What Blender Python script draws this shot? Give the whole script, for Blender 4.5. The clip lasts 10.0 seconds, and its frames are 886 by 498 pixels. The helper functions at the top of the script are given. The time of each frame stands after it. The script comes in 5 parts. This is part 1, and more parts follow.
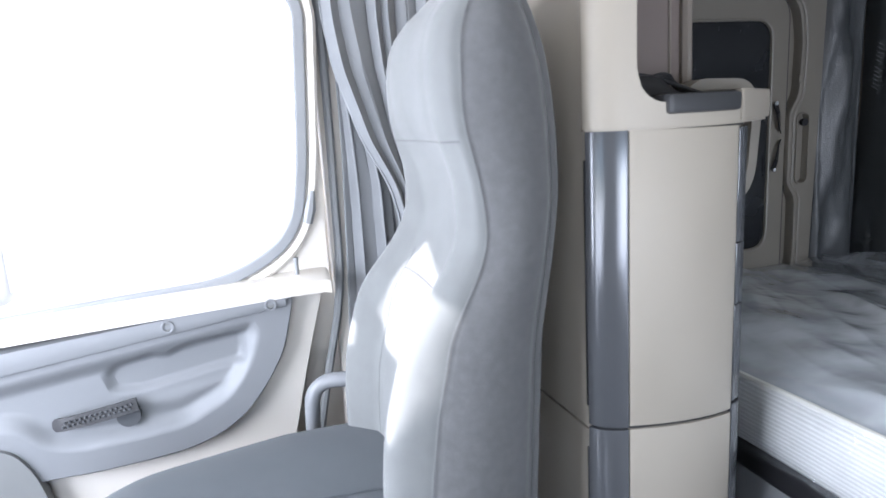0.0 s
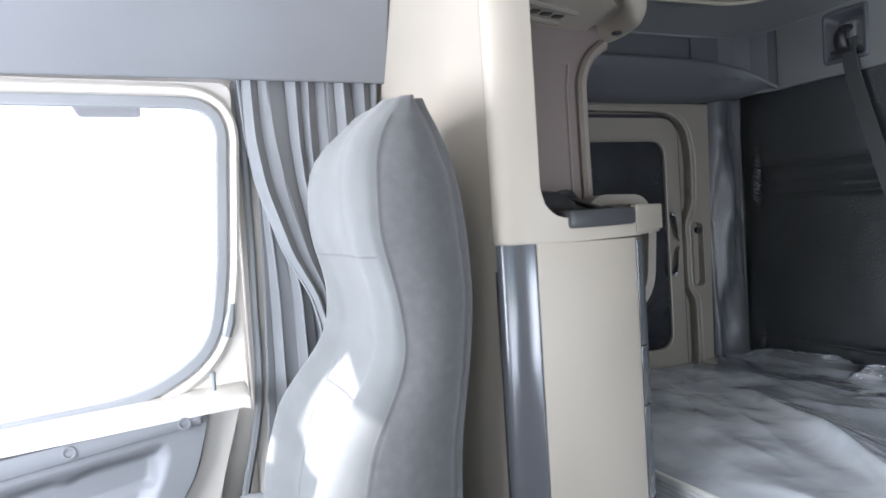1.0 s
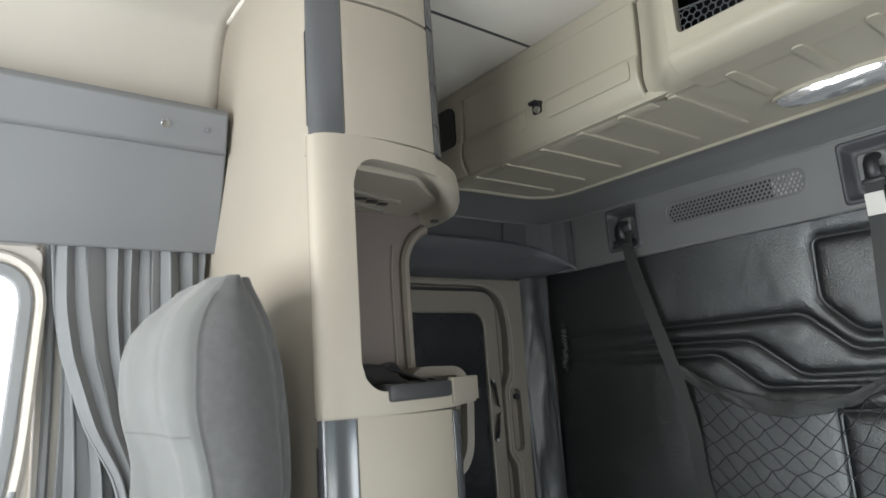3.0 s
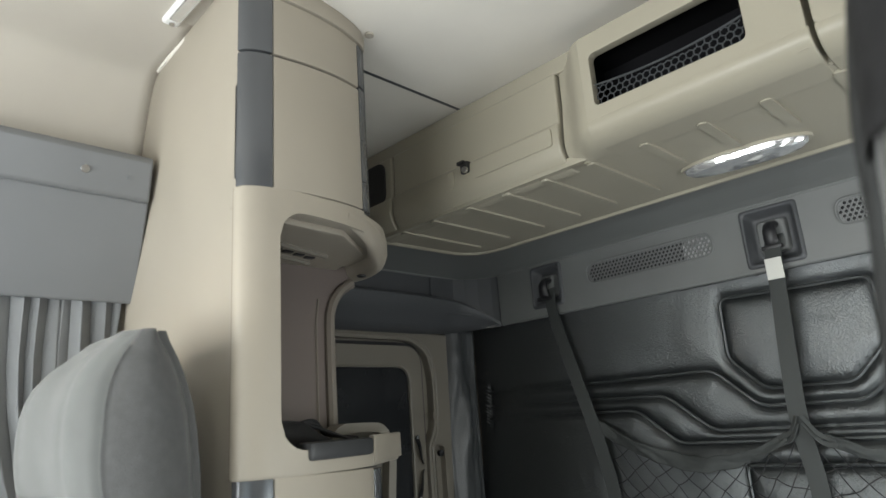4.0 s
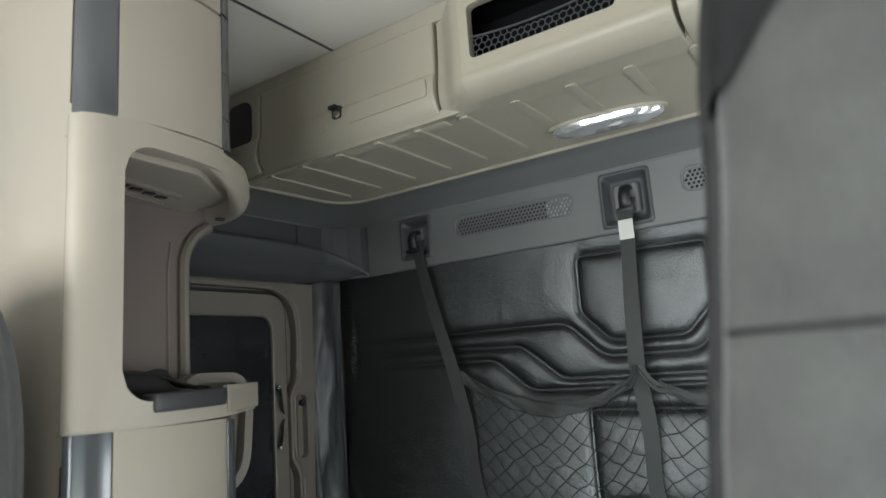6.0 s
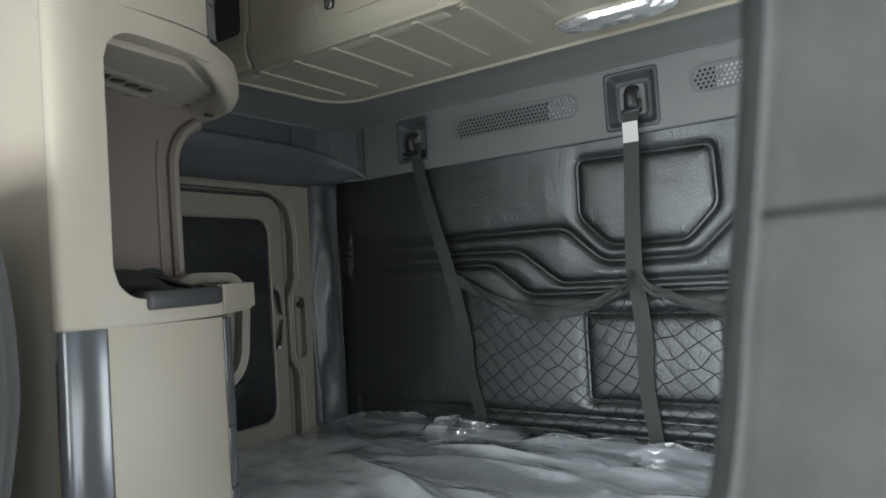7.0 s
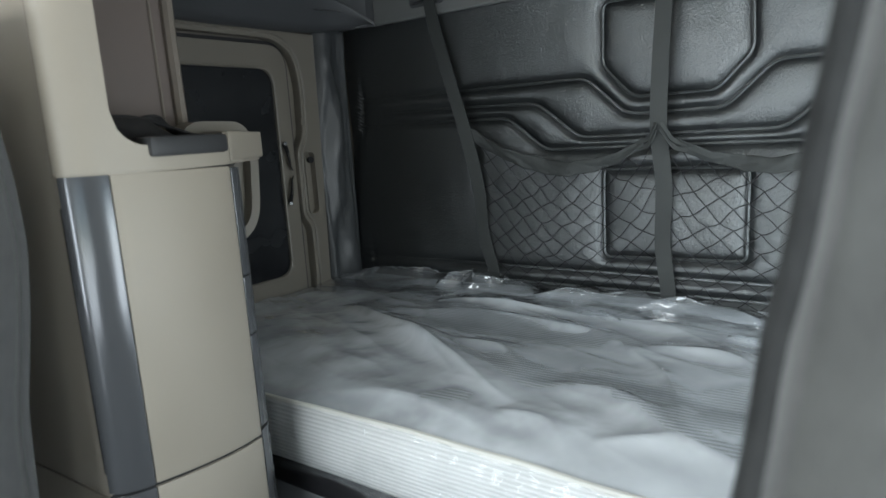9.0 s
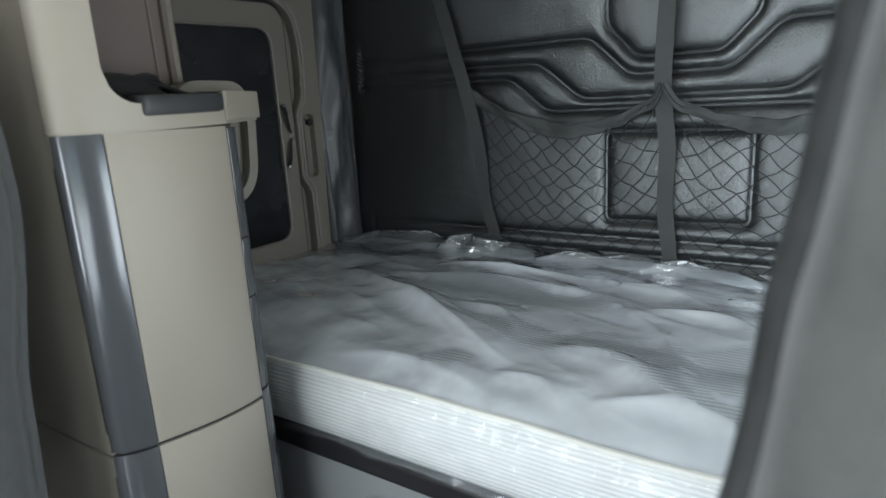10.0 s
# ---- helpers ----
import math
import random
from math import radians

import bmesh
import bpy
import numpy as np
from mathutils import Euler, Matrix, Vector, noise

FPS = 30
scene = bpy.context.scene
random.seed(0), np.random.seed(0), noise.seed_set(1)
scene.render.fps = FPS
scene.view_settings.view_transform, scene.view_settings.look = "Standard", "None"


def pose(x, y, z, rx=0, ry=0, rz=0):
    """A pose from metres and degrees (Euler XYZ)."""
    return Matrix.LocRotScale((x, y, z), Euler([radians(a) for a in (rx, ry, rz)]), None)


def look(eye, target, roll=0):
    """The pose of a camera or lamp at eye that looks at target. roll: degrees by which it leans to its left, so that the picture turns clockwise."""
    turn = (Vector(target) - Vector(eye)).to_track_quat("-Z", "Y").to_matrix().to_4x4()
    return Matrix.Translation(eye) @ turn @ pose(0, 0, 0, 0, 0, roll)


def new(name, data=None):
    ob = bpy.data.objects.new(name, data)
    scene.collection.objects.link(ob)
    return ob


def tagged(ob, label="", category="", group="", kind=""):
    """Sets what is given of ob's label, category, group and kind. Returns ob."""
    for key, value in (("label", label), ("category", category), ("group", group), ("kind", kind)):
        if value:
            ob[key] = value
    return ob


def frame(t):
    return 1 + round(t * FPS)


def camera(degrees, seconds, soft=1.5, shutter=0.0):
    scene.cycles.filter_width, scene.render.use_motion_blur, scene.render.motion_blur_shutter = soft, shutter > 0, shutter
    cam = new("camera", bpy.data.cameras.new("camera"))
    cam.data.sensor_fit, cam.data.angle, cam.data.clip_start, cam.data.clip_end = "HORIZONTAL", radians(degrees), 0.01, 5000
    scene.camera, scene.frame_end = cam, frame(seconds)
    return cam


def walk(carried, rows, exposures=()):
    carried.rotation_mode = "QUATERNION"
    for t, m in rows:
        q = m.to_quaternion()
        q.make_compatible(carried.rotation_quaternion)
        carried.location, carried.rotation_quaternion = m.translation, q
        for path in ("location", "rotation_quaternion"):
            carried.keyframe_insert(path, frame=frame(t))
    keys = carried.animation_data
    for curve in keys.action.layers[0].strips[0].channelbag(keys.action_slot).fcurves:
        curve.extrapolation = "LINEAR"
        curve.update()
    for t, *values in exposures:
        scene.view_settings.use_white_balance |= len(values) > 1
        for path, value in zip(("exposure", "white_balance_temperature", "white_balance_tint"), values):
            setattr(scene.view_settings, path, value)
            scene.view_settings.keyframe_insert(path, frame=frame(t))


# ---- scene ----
cam = camera(69.1, 10.0)
PATH = [
    (0, (1.405, 1.308, 1.232), (1.948, 3.193, 0.844), -3.4),
    (0.5, (1.407, 1.293, 1.24), (2.058, 3.168, 0.995), -3.5),
    (1, (1.406, 1.275, 1.245), (2.193, 3.111, 1.165), -3.7),
    (1.5, (1.406, 1.259, 1.253), (2.329, 3.032, 1.305), -3.8),
    (2, (1.402, 1.239, 1.258), (2.436, 2.942, 1.423), -3.9),
    (2.5, (1.399, 1.225, 1.261), (2.536, 2.847, 1.536), -4.0),
    (4, (1.389, 1.195, 1.268), (2.761, 2.554, 1.788), -4.2),
    (4.5, (1.39, 1.192, 1.269), (2.842, 2.465, 1.789), -4.2),
    (5, (1.393, 1.191, 1.268), (2.923, 2.372, 1.78), -4.1),
    (5.2, (1.393, 1.191, 1.268), (2.96, 2.327, 1.774), -4.1),
    (6.3, (1.421, 1.204, 1.263), (3.08, 2.288, 1.532), -3.8),
    (6.5, (1.426, 1.208, 1.261), (3.088, 2.301, 1.468), -3.8),
    (7, (1.437, 1.219, 1.256), (3.097, 2.333, 1.32), -3.7),
    (7.5, (1.446, 1.226, 1.251), (3.091, 2.363, 1.202), -3.7),
    (8, (1.454, 1.233, 1.246), (3.083, 2.384, 1.095), -3.7),
    (8.5, (1.462, 1.244, 1.239), (3.075, 2.395, 0.972), -3.6),
    (9, (1.469, 1.251, 1.234), (3.068, 2.397, 0.875), -3.6),
    (9.5, (1.473, 1.252, 1.229), (3.059, 2.397, 0.811), -3.6),
    (10, (1.477, 1.254, 1.226), (3.052, 2.396, 0.763), -3.6),
]
EXPOSURE = [(0, 1.76, 5900, 16), (0.5, 1.77, 5950, 16), (1.0, 1.75, 6000, 15), (2.0, 1.52, 6250, 12), (3.0, 1.28, 6550, 9), (4.0, 1.08, 6700, 7), (5.0, 1.05, 6700, 7), (6.5, 1.06, 6450, 7), (8.0, 1.06, 6300, 6), (10, 1.10, 6200, 6)]
walk(cam, [(t, look(eye, target, roll)) for t, eye, target, roll in PATH], EXPOSURE)
cam.data.dof.use_dof, cam.data.dof.focus_distance, cam.data.dof.aperture_fstop = True, 1.7, 4.5

# ---- light ----
world = bpy.data.worlds.new("sky")
scene.world = world
world.use_nodes = True
wn = world.node_tree
sky = wn.nodes.new("ShaderNodeTexSky")
sky.sky_type, sky.sun_disc = "NISHITA", False
SUN_DIR = Vector((-0.94, 0.0, 0.34)).normalized()
sky.sun_elevation = math.asin(SUN_DIR.z)
sky.sun_rotation = math.atan2(SUN_DIR.x, SUN_DIR.y)
wn.links.new(sky.outputs[0], wn.nodes["Background"].inputs[0])
wn.nodes["Background"].inputs[1].default_value = 0.15
sun = new("sun", bpy.data.lights.new("sun", "SUN"))
sun.data.energy, sun.data.angle, sun.data.color = 4.5, radians(0.5), (1.0, 0.95, 0.88)
sun.matrix_world = look((0, 0, 6), Vector((0, 0, 6)) - SUN_DIR)


def opening_light(name, eye, target, w, h, power, colour=(0.93, 0.97, 1.0)):
    lamp = new(name, bpy.data.lights.new(name, "AREA"))
    lamp.data.shape, lamp.data.size, lamp.data.size_y = "RECTANGLE", w, h
    lamp.data.energy, lamp.data.color = power, colour
    lamp.matrix_world = look(eye, target)
    return lamp


opening_light("windshield_daylight", (0.06, 1.80, 1.19), (2.6, 1.75, 1.09), 1.86, 0.96, 33.0)
opening_light("driver_door_daylight", (1.06, 0.57, 0.64), (1.30, 2.5, 0.72), 1.05, 1.10, 7.8)
opening_light("passenger_window_daylight", (0.95, 3.14, 1.88), (1.35, 2.2, 0.85), 1.2, 0.40, 4.5)
# Fill lamp added to brighten the bunk; its hatch opening is added too.
opening_light("added_sleeper_fill", (2.66, 0.58, 1.04), (2.72, 1.7, 0.70), 0.60, 0.70, 4.8)


# ---- materials ----
def material(name, colour, rough=0.5, metal=0.0, vary=0.10, patch=6.0, grain=700.0, bump=0.10, depth=0.001,
             specular=0.5, sheen=0.0, kind="noise", stretch=(1, 1, 1), rvary=0.08, coat=0.0):
    m = bpy.data.materials.new(name)
    m.use_nodes = True
    n, l = m.node_tree.nodes, m.node_tree.links
    b = n["Principled BSDF"]
    co = n.new("ShaderNodeTexCoord")
    mp = n.new("ShaderNodeMapping")
    mp.inputs["Scale"].default_value = stretch
    l.new(co.outputs["Object"], mp.inputs[0])
    big = n.new("ShaderNodeTexNoise")
    big.inputs["Scale"].default_value, big.inputs["Detail"].default_value = patch, 6
    l.new(co.outputs["Object"], big.inputs["Vector"])
    fine = n.new("ShaderNodeTexVoronoi" if kind == "voronoi" else "ShaderNodeTexNoise")
    fine.inputs["Scale"].default_value = grain
    l.new(mp.outputs[0], fine.inputs["Vector"])
    fout = fine.outputs["Distance"] if kind == "voronoi" else fine.outputs[0]
    mix = n.new("ShaderNodeMath")
    mix.operation = "MULTIPLY_ADD"
    mix.inputs[1].default_value = 0.4
    l.new(fout, mix.inputs[0])
    l.new(big.outputs[0], mix.inputs[2])
    ramp = n.new("ShaderNodeMapRange")
    ramp.inputs[1].default_value, ramp.inputs[2].default_value = 0.35, 1.05
    ramp.inputs[3].default_value, ramp.inputs[4].default_value = 1 - vary, 1 + vary
    l.new(mix.outputs[0], ramp.inputs[0])
    mul = n.new("ShaderNodeVectorMath")
    mul.operation = "SCALE"
    mul.inputs[0].default_value = colour
    l.new(ramp.outputs[0], mul.inputs["Scale"])
    l.new(mul.outputs[0], b.inputs["Base Color"])
    rr = n.new("ShaderNodeMapRange")
    rr.inputs[1].default_value, rr.inputs[2].default_value = 0.3, 0.7
    rr.inputs[3].default_value, rr.inputs[4].default_value = max(0, rough - rvary), min(1, rough + rvary)
    l.new(big.outputs[0], rr.inputs[0])
    l.new(rr.outputs[0], b.inputs["Roughness"])
    b.inputs["Metallic"].default_value = metal
    b.inputs["Specular IOR Level"].default_value = specular
    b.inputs["Sheen Weight"].default_value = sheen
    b.inputs["Sheen Roughness"].default_value = 0.4
    b.inputs["Coat Weight"].default_value = coat
    if bump:
        bp = n.new("ShaderNodeBump")
        bp.inputs["Strength"].default_value, bp.inputs["Distance"].default_value = bump, depth
        l.new(fout, bp.inputs["Height"])
        l.new(bp.outputs[0], b.inputs["Normal"])
    return m


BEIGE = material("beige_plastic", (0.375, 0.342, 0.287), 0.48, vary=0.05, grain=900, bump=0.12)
# Beige plastic again, darkened to offset the strong light on the tower.
TOWER_BEIGE = material("dimmed_beige_plastic", (0.335, 0.302, 0.250), 0.46, vary=0.05, grain=900, bump=0.12)
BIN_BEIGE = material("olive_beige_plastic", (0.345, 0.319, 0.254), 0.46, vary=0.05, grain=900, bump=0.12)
# Brownish beige with the shade of the sleeper side put into the colour.
BEIGE_SHADED = material("shaded_beige_trim", (0.180, 0.164, 0.138), 0.45, vary=0.06, grain=900, bump=0.12)
CREAM = material("pale_door_paint", (0.62, 0.585, 0.53), 0.4, vary=0.04, grain=900, bump=0.08)
HEADLINER = material("headliner_cloth", (0.50, 0.468, 0.415), 0.9, vary=0.06, grain=1500, bump=0.2, sheen=0.2)
ROOFLINER = material("roof_liner", (0.69, 0.66, 0.605), 0.85, vary=0.05, grain=1200, bump=0.15)
GREY = material("grey_plastic", (0.158, 0.163, 0.161), 0.5, vary=0.12, grain=800, bump=0.15)
GREY_LIGHT = material("light_grey_plastic", (0.180, 0.187, 0.196), 0.5, vary=0.05, grain=800, bump=0.15)
GREY_DARK = material("dark_grey_plastic", (0.06, 0.064, 0.07), 0.5, vary=0.08, grain=800, bump=0.15)
SILVER = material("satin_silver_paint", (0.115, 0.120, 0.128), 0.19, metal=0.40, vary=0.02, patch=8, grain=1500, bump=0.02, rvary=0.01)
BLACK = material("black_plastic", (0.015, 0.015, 0.017), 0.4, vary=0.2, grain=600, bump=0.08)
GRIP = material("black_grip", (0.030, 0.031, 0.033), 0.45, vary=0.2, grain=500, bump=0.2)
NICHE_EDGE = material("brown_trim", (0.175, 0.152, 0.128), 0.5, vary=0.06, grain=900, bump=0.1)
RUBBER = material("grey_rubber_seal", (0.24, 0.248, 0.255), 0.6, vary=0.1, grain=500, bump=0.1)
VINYL = material("black_vinyl", (0.0050, 0.0058, 0.0064), 0.385, vary=0.45, patch=38, grain=260, bump=0.85, depth=0.0026, stretch=(1, 1, 0.6), specular=1.0, rvary=0.04)
VINYL.node_tree.nodes["Principled BSDF"].inputs["IOR"].default_value = 1.78
# Cool tint puts the bluish sky reflection into the vinyl's sheen.
VINYL.node_tree.nodes["Principled BSDF"].inputs["Specular Tint"].default_value = (0.93, 0.98, 1.0, 1)
VINYL.node_tree.nodes["Noise Texture.001"].inputs["Detail"].default_value = 3
VINYL.node_tree.nodes["Noise Texture.001"].inputs["Roughness"].default_value = 0.6
VINYL_SMOOTH = material("black_grey_vinyl", (0.050, 0.054, 0.057), 0.40, vary=0.2, patch=9, grain=240, bump=0.35, kind="voronoi")
FABRIC = material("grey_seat_cloth", (0.126, 0.131, 0.129), 0.95, vary=0.16, patch=22, grain=900, bump=0.5, depth=0.0012, sheen=0.25)
FABRIC_SIDE = material("mottled_seat_cloth", (0.082, 0.083, 0.084), 0.95, vary=0.24, patch=70, grain=700, bump=0.6, depth=0.0015, sheen=0.25)
# Grey seat cloth with the shade over the driver seat put into its colour.
FABRIC_SHADED = material("shaded_seat_cloth", (0.056, 0.057, 0.054), 0.95, vary=0.40, patch=22, grain=420, bump=0.6, depth=0.0015, sheen=0.2, stretch=(1, 1, 0.3))
CUSHION = material("dark_seat_cloth", (0.070, 0.079, 0.087), 0.95, vary=0.15, patch=30, grain=900, bump=0.5, sheen=0.05)
CURTAIN = material("curtain_cloth", (0.29, 0.30, 0.31), 0.9, vary=0.10, patch=15, grain=1300, bump=0.4, sheen=0.2, stretch=(1, 1, 0.3))
WEB = material("belt_webbing", (0.046, 0.050, 0.049), 0.8, vary=0.15, patch=30, grain=500, bump=0.6, stretch=(0.2, 1, 1))
BIN_BLACK = material("black_bin_lining", (0.007, 0.007, 0.008), 0.9, vary=0.2, grain=900, bump=0.2, specular=0.1)
CORD = material("black_cord", (0.016, 0.016, 0.018), 0.7, vary=0.2, grain=900, bump=0.3)
# Header grey darkened for the shade on the side header and in recesses.
MOULDING = material("shaded_grey_plastic", (0.066, 0.069, 0.074), 0.45, vary=0.08, grain=800, bump=0.15)
DARK_GLASS = material("black_window_film", (0.008, 0.009, 0.011), 0.22, vary=0.4, patch=10, grain=200, bump=0.02, rvary=0.12)
CHROME = material("bright_metal", (0.70, 0.70, 0.70), 0.22, metal=1.0, vary=0.08, grain=300, bump=0.02)
LABEL = material("white_paper_label", (0.60, 0.60, 0.56), 0.7, vary=0.06, grain=500, bump=0.05)
FLOORING = material("ribbed_rubber_mat", (0.035, 0.036, 0.04), 0.7, vary=0.2, grain=300, bump=0.4)
CONCRETE = material("pale_concrete", (0.50, 0.49, 0.47), 0.9, vary=0.12, patch=0.6, grain=60, bump=0.2, depth=0.004)
WHITE_PAINT = material("white_outside_paint", (0.75, 0.75, 0.75), 0.35, vary=0.04, grain=300, bump=0.02)
PERFORATED = material("vent_grey", (0.175, 0.18, 0.18), 0.45, vary=0.06, grain=800, bump=0.1)
FOIL = material("bright_insulation", (0.40, 0.40, 0.40), 0.30, metal=0.3, vary=0.5, patch=70, grain=200, bump=0.4)
BASE_METAL = material("grey_bunk_base", (0.22, 0.226, 0.232), 0.55, vary=0.06, grain=500, bump=0.1)


def let_light_through(m, share, colour):
    """Mixes some see-through glow into a thin cloth."""
    n, l = m.node_tree.nodes, m.node_tree.links
    thin, mix = n.new("ShaderNodeBsdfTranslucent"), n.new("ShaderNodeMixShader")
    thin.inputs[0].default_value = colour
    mix.inputs[0].default_value = share
    l.new(n["Principled BSDF"].outputs[0], mix.inputs[1])
    l.new(thin.outputs[0], mix.inputs[2])
    l.new(mix.outputs[0], n["Material Output"].inputs[0])


let_light_through(CURTAIN, 0.35, (0.34, 0.36, 0.37, 1))


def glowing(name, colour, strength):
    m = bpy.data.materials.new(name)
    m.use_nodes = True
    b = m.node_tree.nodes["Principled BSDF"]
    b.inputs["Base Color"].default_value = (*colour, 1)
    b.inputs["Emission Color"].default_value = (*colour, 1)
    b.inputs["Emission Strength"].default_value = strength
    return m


def striped(name, base, line, period, axis, rough, depth):
    m = bpy.data.materials.new(name)
    m.use_nodes = True
    n, l = m.node_tree.nodes, m.node_tree.links
    b = n["Principled BSDF"]
    co = n.new("ShaderNodeTexCoord")
    sep = n.new("ShaderNodeSeparateXYZ")
    l.new(co.outputs["Object"], sep.inputs[0])
    mul = n.new("ShaderNodeMath")
    mul.operation, mul.inputs[1].default_value = "MULTIPLY", 2 * math.pi / period
    l.new(sep.outputs[axis], mul.inputs[0])
    sn = n.new("ShaderNodeMath")
    sn.operation = "SINE"
    l.new(mul.outputs[0], sn.inputs[0])
    mr = n.new("ShaderNodeMapRange")
    mr.inputs[1].default_value, mr.inputs[2].default_value = -0.6, 0.9
    l.new(sn.outputs[0], mr.inputs[0])
    no = n.new("ShaderNodeTexNoise")
    no.inputs["Scale"].default_value = 14
    l.new(co.outputs["Object"], no.inputs["Vector"])
    mx = n.new("ShaderNodeMix")
    mx.data_type = "RGBA"
    mx.inputs["A"].default_value, mx.inputs["B"].default_value = (*base, 1), (*line, 1)
    l.new(mr.outputs[0], mx.inputs["Factor"])
    v = n.new("ShaderNodeMapRange")
    v.inputs[3].default_value, v.inputs[4].default_value = 0.85, 1.15
    l.new(no.outputs[0], v.inputs[0])
    sc = n.new("ShaderNodeVectorMath")
    sc.operation = "SCALE"
    l.new(mx.outputs["Result"], sc.inputs[0])
    l.new(v.outputs[0], sc.inputs["Scale"])
    l.new(sc.outputs[0], b.inputs["Base Color"])
    bp = n.new("ShaderNodeBump")
    bp.inputs["Strength"].default_value, bp.inputs["Distance"].default_value = 0.6, depth
    l.new(mr.outputs[0], bp.inputs["Height"])
    l.new(bp.outputs[0], b.inputs["Normal"])
    b.inputs["Roughness"].default_value = rough
    return m


TICKING = striped("striped_grey_ticking", (0.22, 0.235, 0.25), (0.47, 0.49, 0.51), 0.0115, "X", 0.85, 0.002)
BORDER = striped("white_ribbed_border", (0.57, 0.575, 0.56), (0.70, 0.705, 0.69), 0.0085, "Z", 0.75, 0.002)


def film_material(name, low, high, crinkle=0.55, gain=1.5, rough=0.07, scale=13, soft=0.05, deep=0.018, haze_bump=True):
    m = bpy.data.materials.new(name)
    m.use_nodes = True
    n, l = m.node_tree.nodes, m.node_tree.links
    n.remove(n["Principled BSDF"])
    out = n["Material Output"]
    co = n.new("ShaderNodeTexCoord")
    warp = n.new("ShaderNodeTexNoise")
    warp.inputs["Scale"].default_value, warp.inputs["Detail"].default_value = 7, 3
    l.new(co.outputs["Object"], warp.inputs["Vector"])
    mixv = n.new("ShaderNodeVectorMath")
    mixv.operation = "MULTIPLY_ADD"
    mixv.inputs[1].default_value = (0.16, 0.16, 0.16)
    l.new(warp.outputs["Color"], mixv.inputs[0])
    l.new(co.outputs["Object"], mixv.inputs[2])
    wr = n.new("ShaderNodeTexVoronoi")
    wr.feature = "SMOOTH_F1"
    wr.inputs["Smoothness"].default_value = soft
    wr.inputs["Scale"].default_value = scale
    l.new(mixv.outputs[0], wr.inputs["Vector"])
    bp = n.new("ShaderNodeBump")
    bp.inputs["Strength"].default_value, bp.inputs["Distance"].default_value = crinkle, deep
    l.new(wr.outputs[0], bp.inputs["Height"])
    clear = n.new("ShaderNodeBsdfTransparent")
    clear.inputs[0].default_value = (0.93, 0.94, 0.95, 1)
    haze = n.new("ShaderNodeBsdfDiffuse")
    haze.inputs[0].default_value = (0.82, 0.87, 0.91, 1)
    if haze_bump:
        l.new(bp.outputs[0], haze.inputs["Normal"])
    gloss = n.new("ShaderNodeBsdfGlossy")
    gloss.inputs["Roughness"].default_value = rough
    l.new(bp.outputs[0], gloss.inputs["Normal"])
    a = n.new("ShaderNodeMixShader")
    hz = n.new("ShaderNodeTexNoise")
    hz.inputs["Scale"].default_value, hz.inputs["Detail"].default_value, hz.inputs["Distortion"].default_value = 3.6, 2, 0.3
    along = n.new("ShaderNodeMapping")
    along.inputs["Rotation"].default_value, along.inputs["Scale"].default_value = (0, 0, -0.40), (1.0, 0.34, 1.0)
    l.new(mixv.outputs[0], along.inputs[0])
    l.new(along.outputs[0], hz.inputs["Vector"])
    hm = n.new("ShaderNodeMapRange")
    hm.inputs[1].default_value, hm.inputs[2].default_value = 0.36, 0.64
    hm.inputs[3].default_value, hm.inputs[4].default_value = low, high
    l.new(hz.outputs[0], hm.inputs[0])
    l.new(hm.outputs[0], a.inputs[0])
    l.new(clear.outputs[0], a.inputs[1])
    l.new(haze.outputs[0], a.inputs[2])
    fr = n.new("ShaderNodeFresnel")
    fr.inputs[0].default_value = 1.5
    l.new(bp.outputs[0], fr.inputs["Normal"])
    fm = n.new("ShaderNodeMath")
    fm.operation, fm.inputs[1].default_value = "MULTIPLY", gain
    fm.use_clamp = True
    l.new(fr.outputs[0], fm.inputs[0])
    g = n.new("ShaderNodeMixShader")
    l.new(fm.outputs[0], g.inputs[0])
    l.new(a.outputs[0], g.inputs[1])
    l.new(gloss.outputs[0], g.inputs[2])
    l.new(g.outputs[0], out.inputs[0])
    return m


FILM = film_material("clear_plastic_film", 0.14, 0.78, 0.24, 1.5, 0.09, 9, 0.30)
FILM_BUNCH = film_material("clear_plastic_bunch", 0.04, 0.14, 0.4, 2.6, 0.05, 11, 0.10, 0.02, False)
FILM_SKIRT = film_material("clear_plastic_skirt", 0.0, 0.16, 0.60, 0.6, 0.05, 24)


def clear_lens():
    m = bpy.data.materials.new("clear_lamp_lens")
    m.use_nodes = True
    n, l = m.node_tree.nodes, m.node_tree.links
    b = n["Principled BSDF"]
    b.inputs["Base Color"].default_value = (0.85, 0.86, 0.87, 1)
    b.inputs["Roughness"].default_value = 0.12
    b.inputs["Metallic"].default_value = 0.75
    vo = n.new("ShaderNodeTexVoronoi")
    vo.inputs["Scale"].default_value = 45
    co = n.new("ShaderNodeTexCoord")
    l.new(co.outputs["Object"], vo.inputs["Vector"])
    bp = n.new("ShaderNodeBump")
    bp.inputs["Strength"].default_value, bp.inputs["Distance"].default_value = 0.14, 0.005
    l.new(vo.outputs["Distance"], bp.inputs["Height"])
    l.new(bp.outputs[0], b.inputs["Normal"])
    return m


LENS = clear_lens()


# ---- mesh helpers ----
import collections


